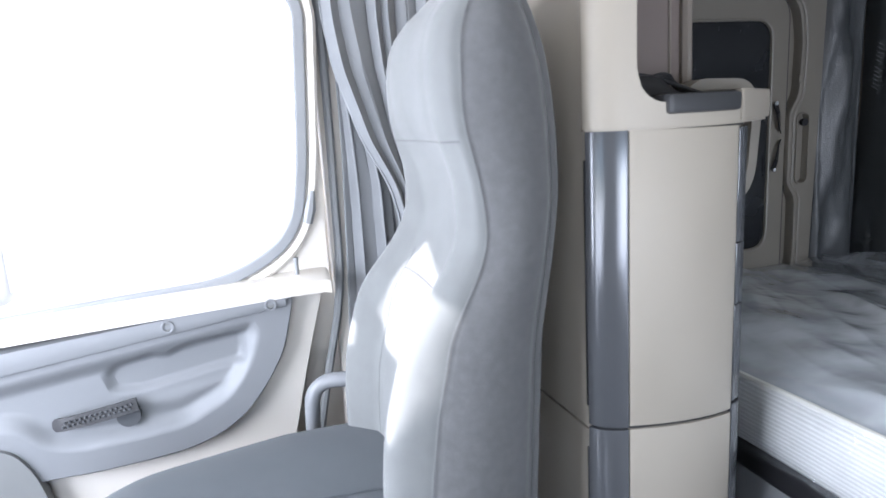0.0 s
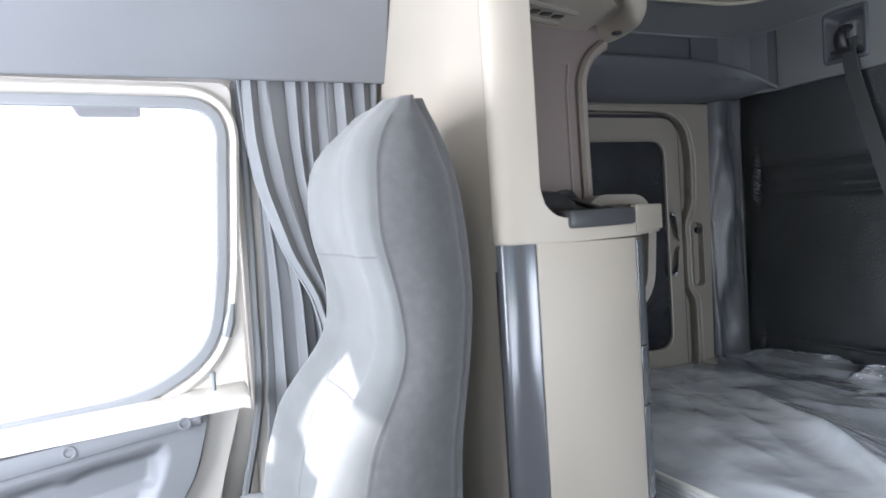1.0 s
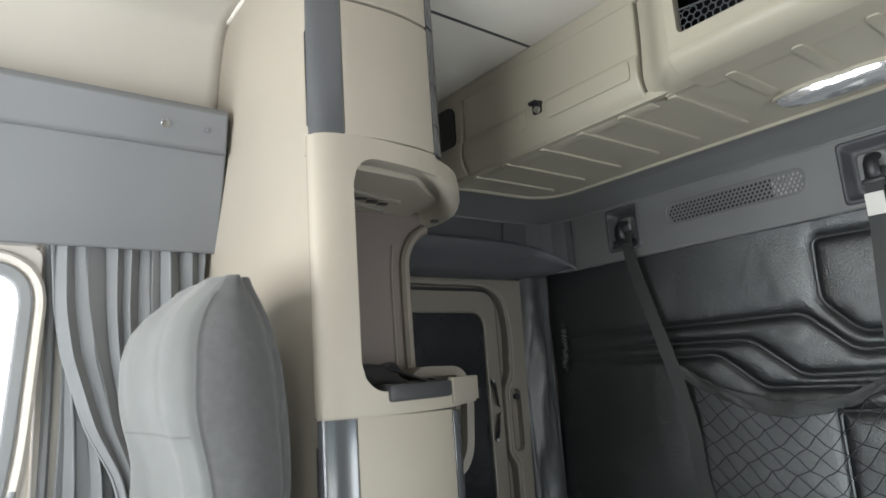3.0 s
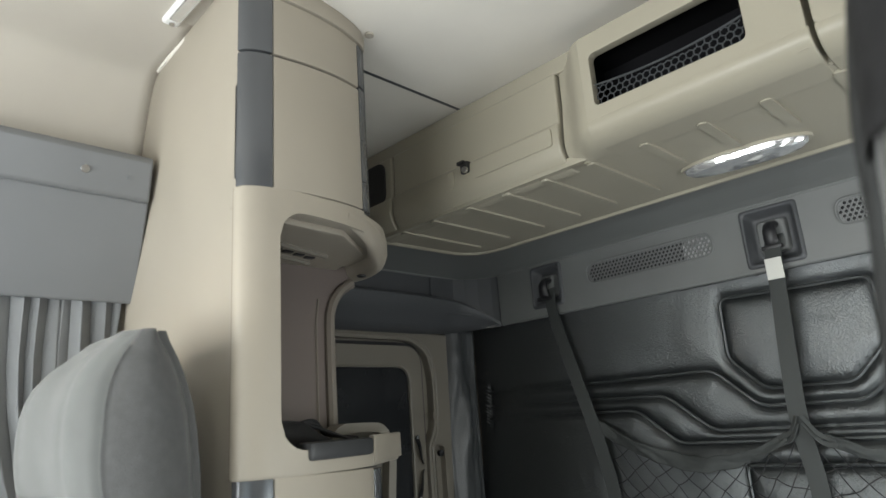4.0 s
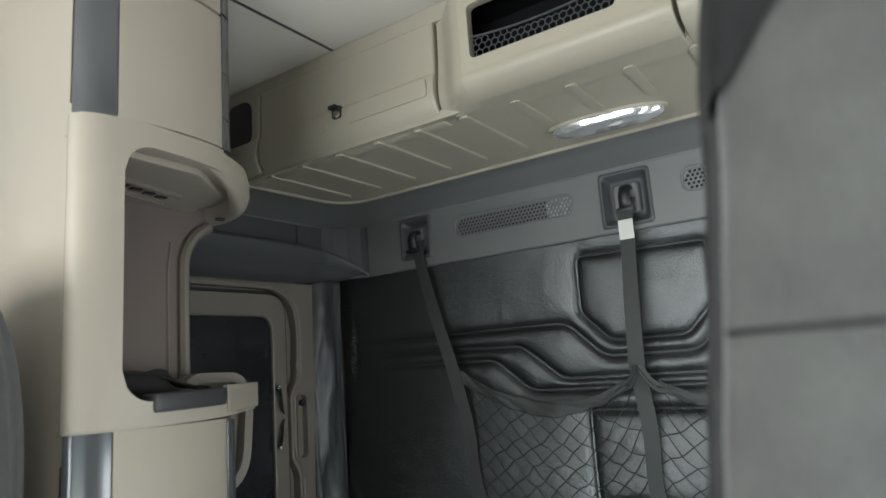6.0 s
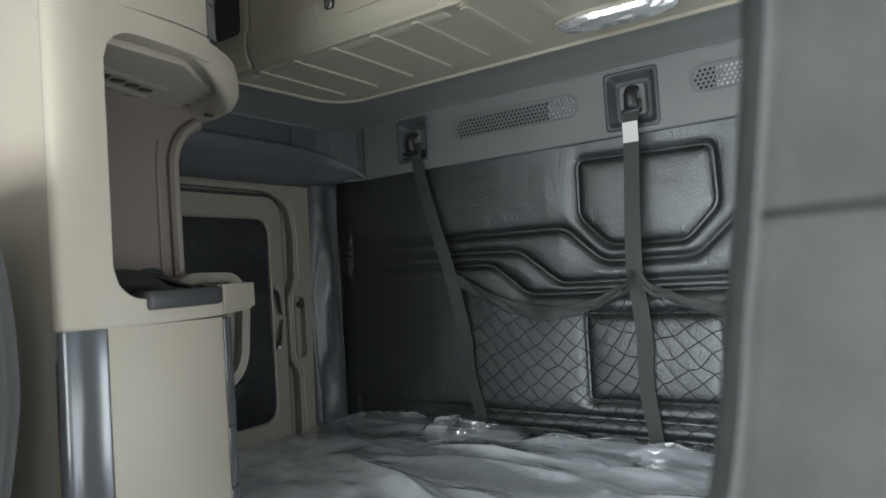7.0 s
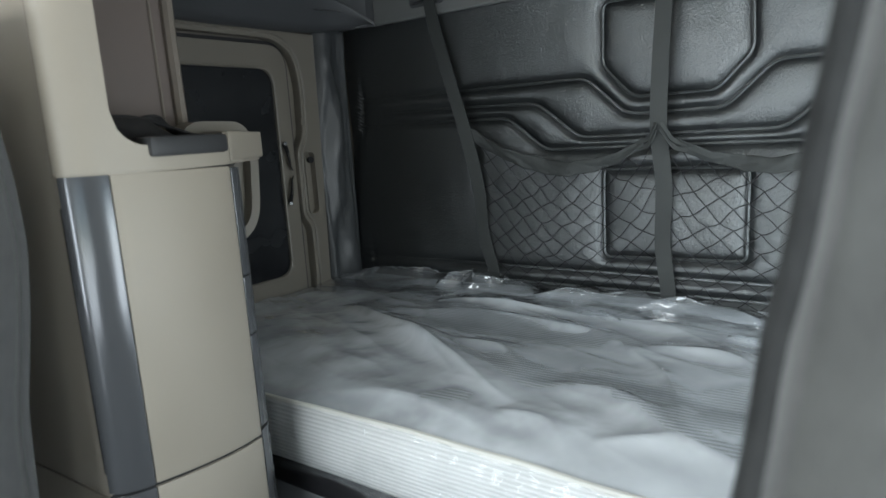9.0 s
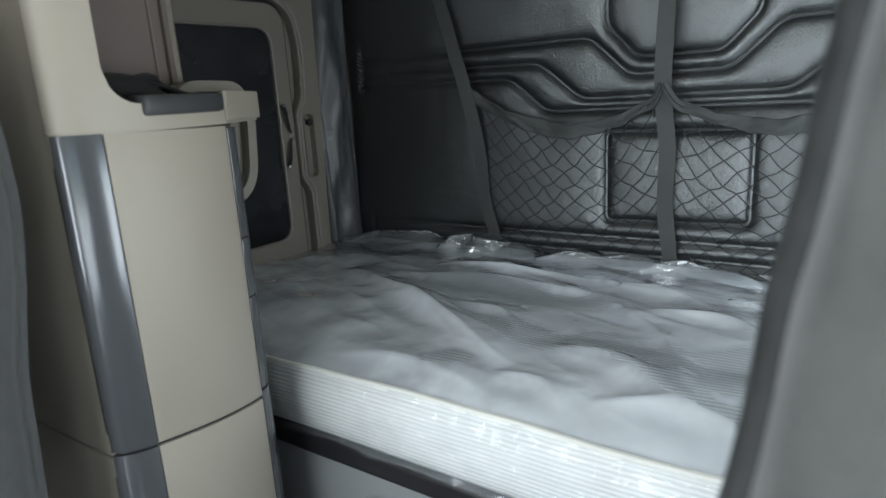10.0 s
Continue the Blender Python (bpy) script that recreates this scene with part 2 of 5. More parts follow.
def finish(bm, material_, name, sharp=38):
    bmesh.ops.remove_doubles(bm, verts=bm.verts, dist=1e-5)
    bmesh.ops.recalc_face_normals(bm, faces=bm.faces)
    share = collections.Counter()
    whole = sum(f.calc_area() for f in bm.faces) or 1.0
    key = {}
    for f in bm.faces:
        key[f] = tuple(round(c * 60) for c in f.normal)
        share[key[f]] += f.calc_area() / whole
    for f in bm.faces:
        f.smooth = share[key[f]] < 0.10
    for e in bm.edges:
        if len(e.link_faces) == 2 and e.calc_face_angle(0) > radians(sharp):
            e.smooth = False
    me = bpy.data.meshes.new(name)
    bm.to_mesh(me)
    bm.free()
    me.materials.append(material_)
    return me


def base_of(ob):
    p = Vector((0, 0, 0))
    while ob:
        p += ob.location
        ob = ob.parent
    return p


def part(name, bm, material_, parent, label="", sharp=38):
    """One mesh, given in world metres, as a child of parent."""
    bmesh.ops.translate(bm, verts=bm.verts, vec=-base_of(parent))
    ob = new(name, finish(bm, material_, name, sharp))
    ob.parent = parent
    return tagged(ob, label)


def thing(name, at, label, category, group="", kind=""):
    ob = new(name)
    ob.location = at
    ob.empty_display_size = 0.05
    return tagged(ob, label, category, group, kind)


def solid(name, bm, material_, label, category, group="", kind="", sharp=38):
    """One mesh, given in world metres, as a thing of its own."""
    return tagged(new(name, finish(bm, material_, name, sharp)), label, category, group, kind)


def bevelled(bm, width, segments=2, angle=30):
    if width > 0:
        es = [e for e in bm.edges if len(e.link_faces) == 2 and e.calc_face_angle(0) > radians(angle)]
        bmesh.ops.bevel(bm, geom=es, offset=width, segments=segments, profile=0.6, affect="EDGES", clamp_overlap=True)
    return bm


def box(x0, x1, y0, y1, z0, z1, bevel=0.004, segments=2, bm=None):
    own = bmesh.new()
    bmesh.ops.create_cube(own, size=1)
    bmesh.ops.scale(own, vec=(x1 - x0, y1 - y0, z1 - z0), verts=own.verts)
    bmesh.ops.translate(own, vec=((x0 + x1) / 2, (y0 + y1) / 2, (z0 + z1) / 2), verts=own.verts)
    bevelled(own, bevel, segments)
    return merged(bm, own)


def merged(bm, own):
    if bm is None:
        return own
    me = bpy.data.meshes.new("join")
    own.to_mesh(me)
    own.free()
    bm.from_mesh(me)
    bpy.data.meshes.remove(me)
    return bm


def plane_map(axis, at):
    """Maps (u, v, w) to the world: axis 'x': u=y, v=z; 'y': u=x, v=z; 'z': u=x, v=y; w runs along the axis from at."""
    if axis == "x":
        return lambda u, v, w: Vector((at + w, u, v))
    if axis == "y":
        return lambda u, v, w: Vector((u, at + w, v))
    return lambda u, v, w: Vector((u, v, at + w))


def plate(outer, holes, axis, at, thick, bevel=0.0, segments=2, bm=None):
    """A flat plate with holes, made thick along its axis."""
    own, place = bmesh.new(), plane_map(axis, at)
    edges = []
    for loop in (outer, *holes):
        vs = [own.verts.new(place(u, v, 0)) for u, v in loop]
        edges += [own.edges.new((vs[i], vs[(i + 1) % len(vs)])) for i in range(len(vs))]
    bmesh.ops.triangle_fill(own, edges=edges, use_beauty=True)
    made = bmesh.ops.extrude_face_region(own, geom=own.faces[:])
    shift = place(0, 0, thick) - place(0, 0, 0)
    bmesh.ops.translate(own, vec=shift, verts=[g for g in made["geom"] if isinstance(g, bmesh.types.BMVert)])
    bmesh.ops.recalc_face_normals(own, faces=own.faces)
    bevelled(own, bevel, segments, 40)
    return merged(bm, own)


def round_poly(points, r, n=6):
    """A closed outline with its corners rounded; r: one radius or one for each corner."""
    out = []
    k = len(points)
    for i in range(k):
        p, a, b = (Vector((*points[j % k], 0)) for j in (i, i - 1, i + 1))
        rad = r[i] if isinstance(r, (list, tuple)) else r
        da, db = (a - p), (b - p)
        cut = min(rad, da.length * 0.49, db.length * 0.49)
        if cut < 1e-5:
            out.append((p.x, p.y))
            continue
        s, e = p + da.normalized() * cut, p + db.normalized() * cut
        for q in range(n + 1):
            t = q / n
            c = s * (1 - t) ** 2 + p * 2 * t * (1 - t) + e * t * t
            out.append((c.x, c.y))
    return out


def rect(u0, u1, v0, v1, r=0.0, n=6):
    return round_poly([(u0, v0), (u1, v0), (u1, v1), (u0, v1)], r, n) if r else [(u0, v0), (u1, v0), (u1, v1), (u0, v1)]


def prism(poly, z0, z1, bevel=0.0, segments=2, bm=None):
    return plate(poly, (), "z", z0, z1 - z0, bevel, segments, bm)


def tube(points, radius, sides=8, closed=False, bm=None, flat=1.0, side=None):
    """A round or flattened rod along points; flat: thickness over width, side: the way of its width."""
    own = bmesh.new()
    pts = [Vector(p) for p in points]
    rings, last = [], None
    k = len(pts)
    for i, p in enumerate(pts):
        a = pts[(i - 1) % k] if closed or i else p
        b = pts[(i + 1) % k] if closed or i < k - 1 else p
        d = (b - a).normalized()
        if side is not None:
            u = Vector(side) - d * d.dot(Vector(side))
        elif last is None:
            u = d.orthogonal()
        else:
            u = last - d * d.dot(last)
        u.normalize()
        last = u
        v = d.cross(u)
        r = radius[i] if isinstance(radius, (list, tuple)) else radius
        rings.append([own.verts.new(p + (u * math.cos(t) + v * math.sin(t) * flat) * r) for t in (2 * math.pi * (j + 0.5) / sides for j in range(sides))])
    for i in range(k if closed else k - 1):
        a, b = rings[i], rings[(i + 1) % k]
        for j in range(sides):
            own.faces.new((a[j], a[(j + 1) % sides], b[(j + 1) % sides], b[j]))
    if not closed:
        own.faces.new(rings[0][::-1])
        own.faces.new(rings[-1])
    return merged(bm, own)


def band(points, width, thick, side, bm=None):
    """A flat strap along points, width across side."""
    own = bmesh.new()
    pts = [Vector(p) for p in points]
    rings = []
    for i, p in enumerate(pts):
        d = (pts[min(i + 1, len(pts) - 1)] - pts[max(i - 1, 0)]).normalized()
        s = Vector(side) if not callable(side) else Vector(side(i / (len(pts) - 1)))
        s = (s - d * d.dot(s)).normalized()
        nrm = d.cross(s)
        w = width(i / (len(pts) - 1)) if callable(width) else width
        rings.append([own.verts.new(p + s * w / 2 * a + nrm * thick / 2 * b) for a, b in ((-1, -1), (1, -1), (1, 1), (-1, 1))])
    for a, b in zip(rings, rings[1:]):
        for j in range(4):
            own.faces.new((a[j], a[(j + 1) % 4], b[(j + 1) % 4], b[j]))
    own.faces.new(rings[0][::-1])
    own.faces.new(rings[-1])
    return merged(bm, own)


def spline(points, n=6, closed=False):
    """Catmull-Rom points through the given ones."""
    p = [Vector(q) for q in points]
    k, out = len(p), []
    for i in range(k if closed else k - 1):
        a, b, c, d = (p[j % k] if closed else p[min(max(j, 0), k - 1)] for j in (i - 1, i, i + 1, i + 2))
        for q in range(n):
            t = q / n
            out.append(0.5 * ((2 * b) + (c - a) * t + (2 * a - 5 * b + 4 * c - d) * t * t + (3 * b - a - 3 * c + d) * t ** 3))
    if not closed:
        out.append(p[-1])
    return out


def sheet(rows, closed=False, caps=False, bm=None):
    """Faces between rows of points; closed: each row is a ring."""
    own = bmesh.new()
    vs = [[own.verts.new(p) for p in r] for r in rows]
    for a, b in zip(vs, vs[1:]):
        for j in range(len(a) if closed else len(a) - 1):
            own.faces.new((a[j], a[(j + 1) % len(a)], b[(j + 1) % len(a)], b[j]))
    if caps:
        own.faces.new(vs[0][::-1])
        own.faces.new(vs[-1])
    return merged(bm, own)


def disc(centre, axis, radius, depth, sides=16, bevel=0.0, bm=None):
    c = Vector(centre)
    ring = [(radius * math.cos(2 * math.pi * i / sides), radius * math.sin(2 * math.pi * i / sides)) for i in range(sides)]
    k = {"x": (c.y, c.z, c.x), "y": (c.x, c.z, c.y), "z": (c.x, c.y, c.z)}[axis]
    return plate([(k[0] + a, k[1] + b) for a, b in ring], (), axis, k[2], depth, bevel, 2, bm)


def screw(name, at, axis, radius, parent, inward):
    b = disc(at, axis, radius, 0.004 * inward, 14, 0.001)
    return part(name, b, CHROME, parent, "small bright cross-head screw")


def lerp(table, t):
    for (a, va), (b, vb) in zip(table, table[1:]):
        if t <= b:
            k = max(0.0, (t - a) / (b - a))
            return va + (vb - va) * k
    return table[-1][1]


def smooth(table, t):
    """A table read with soft corners."""
    return sum(lerp(table, t + d) for d in (-0.02, -0.01, 0, 0.01, 0.02)) / 5


# ---- the shell of the cab ----
solid("floor", box(0, 3.36, 0.5, 3.0, -0.06, 0, 0), FLOORING, "dark ribbed rubber floor mat of the cab", "floor", kind="structure")
solid("ground", box(-400, 400, -400, 400, -1.5, -1.35, 0), CONCRETE, "sunlit pale concrete yard outside the truck", "ground", kind="structure")
# Glowing sheet added for the blown-out view outside; it also lights the cab.
solid("backdrop", box(-120, 120, 60, 60.5, -1.4, 45, 0), glowing("white_glow", (0.94, 0.925, 0.95), 0.55), "glowing white sheet for the blown-out outdoors beyond the passenger window", "backdrop", kind="structure")
solid("wall_rear", box(3.30, 3.36, 0.5, 3.0, 0, 2.2, 0), GREY_DARK, "plain dark rear wall behind the bunk padding", "wall", kind="structure")
# Unseen wall; its holes are cut so the sun draws the patch on the seat.
solid("wall_front", plate(rect(0.5, 3.0, 0, 2.2), [round_poly([(2.088, 1.46), (2.102, 1.40), (2.118, 1.35), (2.134, 1.39), (2.165, 1.425), (2.40, 1.42), (2.445, 1.48), (2.40, 1.60), (2.346, 1.66), (2.24, 1.625), (2.088, 1.60)], 0.012),
                                                          round_poly([(2.475, 1.39), (2.505, 1.38), (2.51, 1.45), (2.48, 1.455)], 0.01)], "x", -0.05, 0.05), GREY_DARK,
      "plain dark unseen front wall with openings cut to shape the seat's sun patch", "wall", kind="structure")
# Unseen wall: the doorway is assumed open, the hatch added to light the bunk.
solid("wall_driver", plate(rect(0, 3.30, 0, 2.2), [rect(0.45, 1.60, 0.06, 1.58, 0.06), rect(2.34, 2.98, 0.68, 1.53, 0.06)], "y", 0.50, 0.06), BEIGE_SHADED,
      "unseen beige driver side wall with a doorway and an added hatch opening", "wall", kind="structure")
WINDOW = round_poly([(0.40, 0.850), (1.05, 0.898), (1.34, 0.915), (1.485, 1.00), (1.512, 1.16), (1.538, 1.535), (0.40, 1.545)],
                    [0.05, 0.1, 0.12, 0.10, 0.06, 0.085, 0.05], 8)
solid("wall_passenger", plate(rect(0, 3.30, 0, 2.2), [rect(0.10, 1.60, 0.20, 1.66, 0.05)], "y", 2.95, 0.05), CREAM,
      "pale painted outer wall on the passenger side", "wall", kind="structure")

ceil = box(1.88, 3.30, 0.56, 2.276, 2.095, 2.12, 0.003)
box(1.88, 3.30, 2.282, 2.95, 2.095, 2.12, 0.003, bm=ceil)
solid("ceiling", ceil, ROOFLINER, "off-white cloth roof lining with a panel joint", "ceiling", kind="structure")
solid("ceiling_joint", box(1.88, 3.30, 2.273, 2.283, 2.0946, 2.124, 0), MOULDING, "dark joint between the roof lining panels", "trim", kind="structure")
solid("roof", box(-0.05, 3.36, 0.5, 3.0, 2.2, 2.24, 0), WHITE_PAINT, "plain white roof skin above the lining", "roof", kind="structure")
arc = [(2.690, 1.80), (2.684, 1.88), (2.668, 1.955), (2.640, 2.030), (2.602, 2.092), (2.535, 2.114), (2.40, 2.118), (2.25, 2.119), (2.0, 2.120)]
side_a = [(y, z) for y, z in arc]
cross = side_a + [(3.5 - y, z) for y, z in reversed(arc)]
headliner = sheet([[(x, p.y, p.z) for p in spline([(0, *c) for c in cross], 4)] for x in (0.0, 0.6, 1.2, 1.86)] + [[(1.872 + 0.045 * max(0.0, p.y - 2.15), p.y, p.z) for p in spline([(0, *c) for c in cross], 4)]])
head = solid("headliner", headliner, HEADLINER, "beige cloth headliner curving down to the side", "headliner", kind="structure")
head.modifiers.new("thickness", "SOLIDIFY").thickness = 0.012
solid("ceiling_clip", disc((2.174, 2.150, 2.096), "z", 0.010, -0.006, 16, 0.002), BEIGE, "small round beige clip on the roof lining", "clip")

reading = thing("strip_lamp", (1.82, 2.38, 2.12), "small white strip lamp screwed to the beige headliner", "lamp")
part("housing", box(1.818, 1.852, 2.07, 2.382, 2.096, 2.120, 0.007, 3), WHITE_PAINT, reading)
part("lens", box(1.823, 1.847, 2.09, 2.355, 2.092, 2.097, 0.002), LENS, reading, "clear ribbed lens")
screw("screw", (1.835, 2.369, 2.097), "z", 0.006, reading, -1)

# overhead grey board above the passenger door
visor = thing("header_board", (1.2, 2.62, 1.57), "grey plastic header board above the passenger door", "header board")
board = [(2.690, 1.572), (2.705, 1.578), (2.60, 1.79), (2.572, 1.782), (2.575, 1.770)]


def cut_end(b):
    """Slants the inner end of a board that runs along x."""
    for v in b.verts:
        if v.co.x > 1.0:
            v.co.x += 0.18 * (v.co.y - 2.60)
    return b


part("board", cut_end(plate([(y, z) for y, z in board], (), "x", 0.05, 1.835, 0.006, 3)), GREY_LIGHT, visor)
lip = [(2.572, 1.772), (2.560, 1.774), (2.530, 1.850), (2.538, 1.866), (2.60, 1.870), (2.60, 1.79)]
part("top_rail", cut_end(plate(lip, (), "x", 0.05, 1.834, 0.008, 3)), GREY_LIGHT, visor)
for x in (1.742, 1.827):
    b = disc((0, 0, 0), "z", 0.0085 if x < 1.8 else 0.005, 0.005, 16, 0.0015)
    bmesh.ops.transform(b, matrix=Matrix.Translation((x, 2.5455, 1.815)) @ Matrix.Rotation(radians(112), 4, "X"), verts=b.verts)
    part("screw", b, CHROME if x < 1.8 else GREY_LIGHT, visor, "bright cross-head screw" if x < 1.8 else "grey plastic stud")

# ---- passenger door ----
door = thing("door_1", (0.9, 2.75, 0.1), "pale door with grey insert, pull handle and bright window", "door", kind="structure")
leaf = round_poly([(0.02, 0.12), (1.36, 0.12), (1.43, 0.50), (1.49, 0.74), (1.548, 0.93), (1.560, 1.58), (0.02, 1.59)], [0, 0.05, 0.1, 0.1, 0.05, 0.03, 0], 6)
part("door_panel", plate(leaf, [WINDOW], "y", 2.755, 0.06, 0.006), CREAM, door)


def grown(loop, d):
    cx, cz = sum(p[0] for p in loop) / len(loop), sum(p[1] for p in loop) / len(loop)
    out, k = [], len(loop)
    for i in range(k):
        a, b = Vector(loop[i - 1]), Vector(loop[(i + 1) % k])
        t = (b - a).normalized()
        nrm = Vector((t.y, -t.x))
        if nrm.dot(Vector(loop[i]) - Vector((cx, cz))) < 0:
            nrm = -nrm
        out.append((loop[i][0] + nrm.x * d, loop[i][1] + nrm.y * d))
    return out


part("window_seal", plate(grown(WINDOW, 0.012), [grown(WINDOW, -0.012)], "y", 2.742, 0.02, 0.004), RUBBER, door, "grey rubber window seal")
part("window_trim", tube([(x, 2.752, z) for x, z in grown(WINDOW, 0.027)], 0.011, 8, True), CREAM, door)
glass = bpy.data.materials.new("window_glass")
glass.use_nodes = True
gn, gl = glass.node_tree.nodes, glass.node_tree.links
gt, gg, gf, gm = (gn.new("ShaderNode" + k) for k in ("BsdfTransparent", "BsdfGlossy", "Fresnel", "MixShader"))
gg.inputs["Roughness"].default_value = 0.02
gl.new(gf.outputs[0], gm.inputs[0])
gl.new(gt.outputs[0], gm.inputs[1])
gl.new(gg.outputs[0], gm.inputs[2])
gl.new(gm.outputs[0], gn["Material Output"].inputs[0])
pane = part("pane", plate(grown(WINDOW, 0.004), (), "y", 2.80, 0.004), glass, door, "clear window pane")
pane.visible_shadow = False
part("guide", tube([(1.512, 2.748, 1.03), (1.520, 2.744, 1.06), (1.528, 2.744, 1.10)], [0.011, 0.013, 0.006], 8), RUBBER, door, "dark corner wedge of the window guide")
sill = sheet([[(x, 2.758, z0 - 0.004), (x, 2.715, z0 - 0.010), (x, 2.700, z0 - 0.022), (x, 2.702, z0 - 0.05), (x, 2.758, z0 - 0.06)] for x, z0 in
              [(0.05, 0.862), (0.6, 0.885), (1.05, 0.908), (1.34, 0.922), (1.46, 0.928), (1.535, 0.930), (1.546, 0.925)]], closed=True, caps=True)
part("sill", sill, CREAM, door, "pale sill ledge under the window")
part("lock_pin", tube([(1.477, 2.730, 0.918), (1.477, 2.730, 0.945), (1.477, 2.730, 0.958)], [0.0045, 0.0045, 0.006], 10), RUBBER, door, "grey lock pin")


def inside_depth(poly, x, z):
    """Signed distance to an outline: positive inside."""
    best, odd = 9.0, False
    for (ax, az), (bx, bz) in zip(poly, poly[1:] + poly[:1]):
        dx, dz = bx - ax, bz - az
        t = min(1.0, max(0.0, ((x - ax) * dx + (z - az) * dz) / (dx * dx + dz * dz)))
        best = min(best, math.hypot(x - ax - t * dx, z - az - t * dz))
        if (az > z) != (bz > z) and x < ax + (z - az) / (bz - az) * dx:
            odd = not odd
    return best if odd else -best


def soft_step(d, w):
    t = min(1.0, max(0.0, d / w))
    return t * t * (3 - 2 * t)


RECESS = round_poly([(0.60, 0.735), (1.05, 0.795), (1.375, 0.838), (1.386, 0.806), (1.363, 0.732), (1.316, 0.667), (1.214, 0.614), (1.10, 0.603), (0.99, 0.600), (0.930, 0.618), (0.895, 0.665), (0.60, 0.68)], 0.03, 4)
SCOOP = round_poly([(1.062, 0.752), (1.09, 0.776), (1.165, 0.790), (1.182, 0.778), (1.235, 0.802), (1.350, 0.812), (1.352, 0.742), (1.13, 0.706), (1.072, 0.712)], 0.014, 5)
LOW = round_poly([(1.09, 0.655), (1.20, 0.650), (1.31, 0.690), (1.34, 0.725), (1.13, 0.694)], 0.012, 4)
TOPC = [(0.30, 0.790), (0.881, 0.842), (1.25, 0.874), (1.440, 0.891), (1.456, 0.885)]
BOTC = [(0.30, 0.500), (0.70, 0.520), (0.915, 0.540), (1.059, 0.542), (1.236, 0.562), (1.345, 0.622), (1.424, 0.729), (1.452, 0.815), (1.460, 0.860)]


def along(line, t):
    pts = spline([(x, 0, z) for x, z in line], 8)
    cum = [0.0]
    for p, q in zip(pts, pts[1:]):
        cum.append(cum[-1] + (q - p).length)
    want = t * cum[-1]
    for i in range(len(pts) - 1):
        if want <= cum[i + 1] + 1e-9:
            return pts[i].lerp(pts[i + 1], (want - cum[i]) / max(1e-9, cum[i + 1] - cum[i]))
    return pts[-1]


rows = []
for i in range(171):
    t = i / 170
    lo, hi = along(BOTC, t), along(TOPC, t)
    row = []
    for j in range(81):
        v = j / 80
        p = lo.lerp(hi, v)
        y = 2.716 + 0.022 * soft_step(inside_depth(RECESS, p.x, p.z), 0.040)
        y += 0.012 * soft_step(inside_depth(SCOOP, p.x, p.z) + 0.006, 0.020) - 0.004 * soft_step(inside_depth(LOW, p.x, p.z) + 0.005, 0.030)
        rim = min(v, 1 - v) * (hi - lo).length
        rim = min(rim, (1.47 - p.x))
        y += 0.036 * (1 - soft_step(rim, 0.010))
        row.append((p.x, y, p.z))
    rows.append(row)
part("insert", sheet(rows), GREY_LIGHT, door, "blue-grey plastic insert with a moulded pocket", sharp=75)
top_z_rail, low_z_rail = (lambda x: 0.838 + (x - 0.881) * 0.0904), (lambda x: 0.785 + (x - 0.871) * 0.1233)
rail = sheet([[(x, 2.718, top_z_rail(x)), (x, 2.706, top_z_rail(x) - 0.004), (x, 2.702, (top_z_rail(x) + low_z_rail(x)) / 2), (x, 2.706, low_z_rail(x) + 0.004), (x, 2.718, low_z_rail(x))]
              for x in [0.05 + 1.395 * i / 16 for i in range(17)]], closed=True, caps=True)
part("top_rail", rail, GREY_LIGHT, door)
for x, z in ((1.413, 0.866), (1.203, 0.847)):
    part("screw_cap", plate([(x + 0.0135 * math.cos(a), z + 0.0135 * math.sin(a)) for a in (2 * math.pi * i / 20 for i in range(20))],
                            [[(x + 0.008 * math.cos(a), z + 0.008 * math.sin(a)) for a in (2 * math.pi * i / 20 for i in range(20))]], "y", 2.7005, 0.006, 0.0015), GREY_LIGHT, door)
    part("screw", disc((x, 2.703, z), "y", 0.008, 0.004, 14, 0.001), GREY, door, "recessed grey screw")
handle = part("release_handle", band(spline([(0.958, 2.730, 0.664), (0.985, 2.716, 0.668), (1.05, 2.712, 0.677), (1.122, 2.716, 0.687)], 5), lambda t: 0.027 * min(1, 0.45 + 4 * t), 0.010, (0, 0.2, 1)), BLACK, door, "dark ribbed release lever")
for i in range(14):
    for k in range(2):
        x, z = 0.978 + i * 0.0098 + 0.004 * k, 0.662 + i * 0.00138 + 0.009 * k
        part("rib", box(x, x + 0.005, 2.7035, 2.709, z, z + 0.005, 0.001, 1), GREY_DARK, handle)
part("lever_pivot", disc((1.100, 2.722, 0.660), "y", 0.024, 0.022, 24, 0.005), GREY_DARK, door)
part("lower_pocket", plate(round_poly([(0.55, 0.30), (0.940, 0.36), (0.932, 0.51), (0.915, 0.575), (0.887, 0.622), (0.85, 0.642), (0.55, 0.66)], 0.03), (), "y", 2.706, 0.03, 0.008, 3), GREY, door)

solid("door_jamb", plate([(1.25, 0.0), (1.62, 0.0), (1.62, 1.62), (1.556, 1.62), (1.556, 0.86), (1.25, 0.80)], (), "y", 2.832, 0.10, 0.004), CREAM, "pale painted door jamb behind the door edge", "door jamb", kind="structure")
jamb = tube(spline([(1.475, 2.79, 0.40), (1.520, 2.79, 0.62), (1.572, 2.785, 0.86), (1.580, 2.785, 1.10), (1.582, 2.785, 1.40), (1.575, 2.785, 1.60)], 8), 0.010, 8)
solid("door_seal", jamb, RUBBER, "grey rubber door seal along the pillar", "door seal", kind="structure")
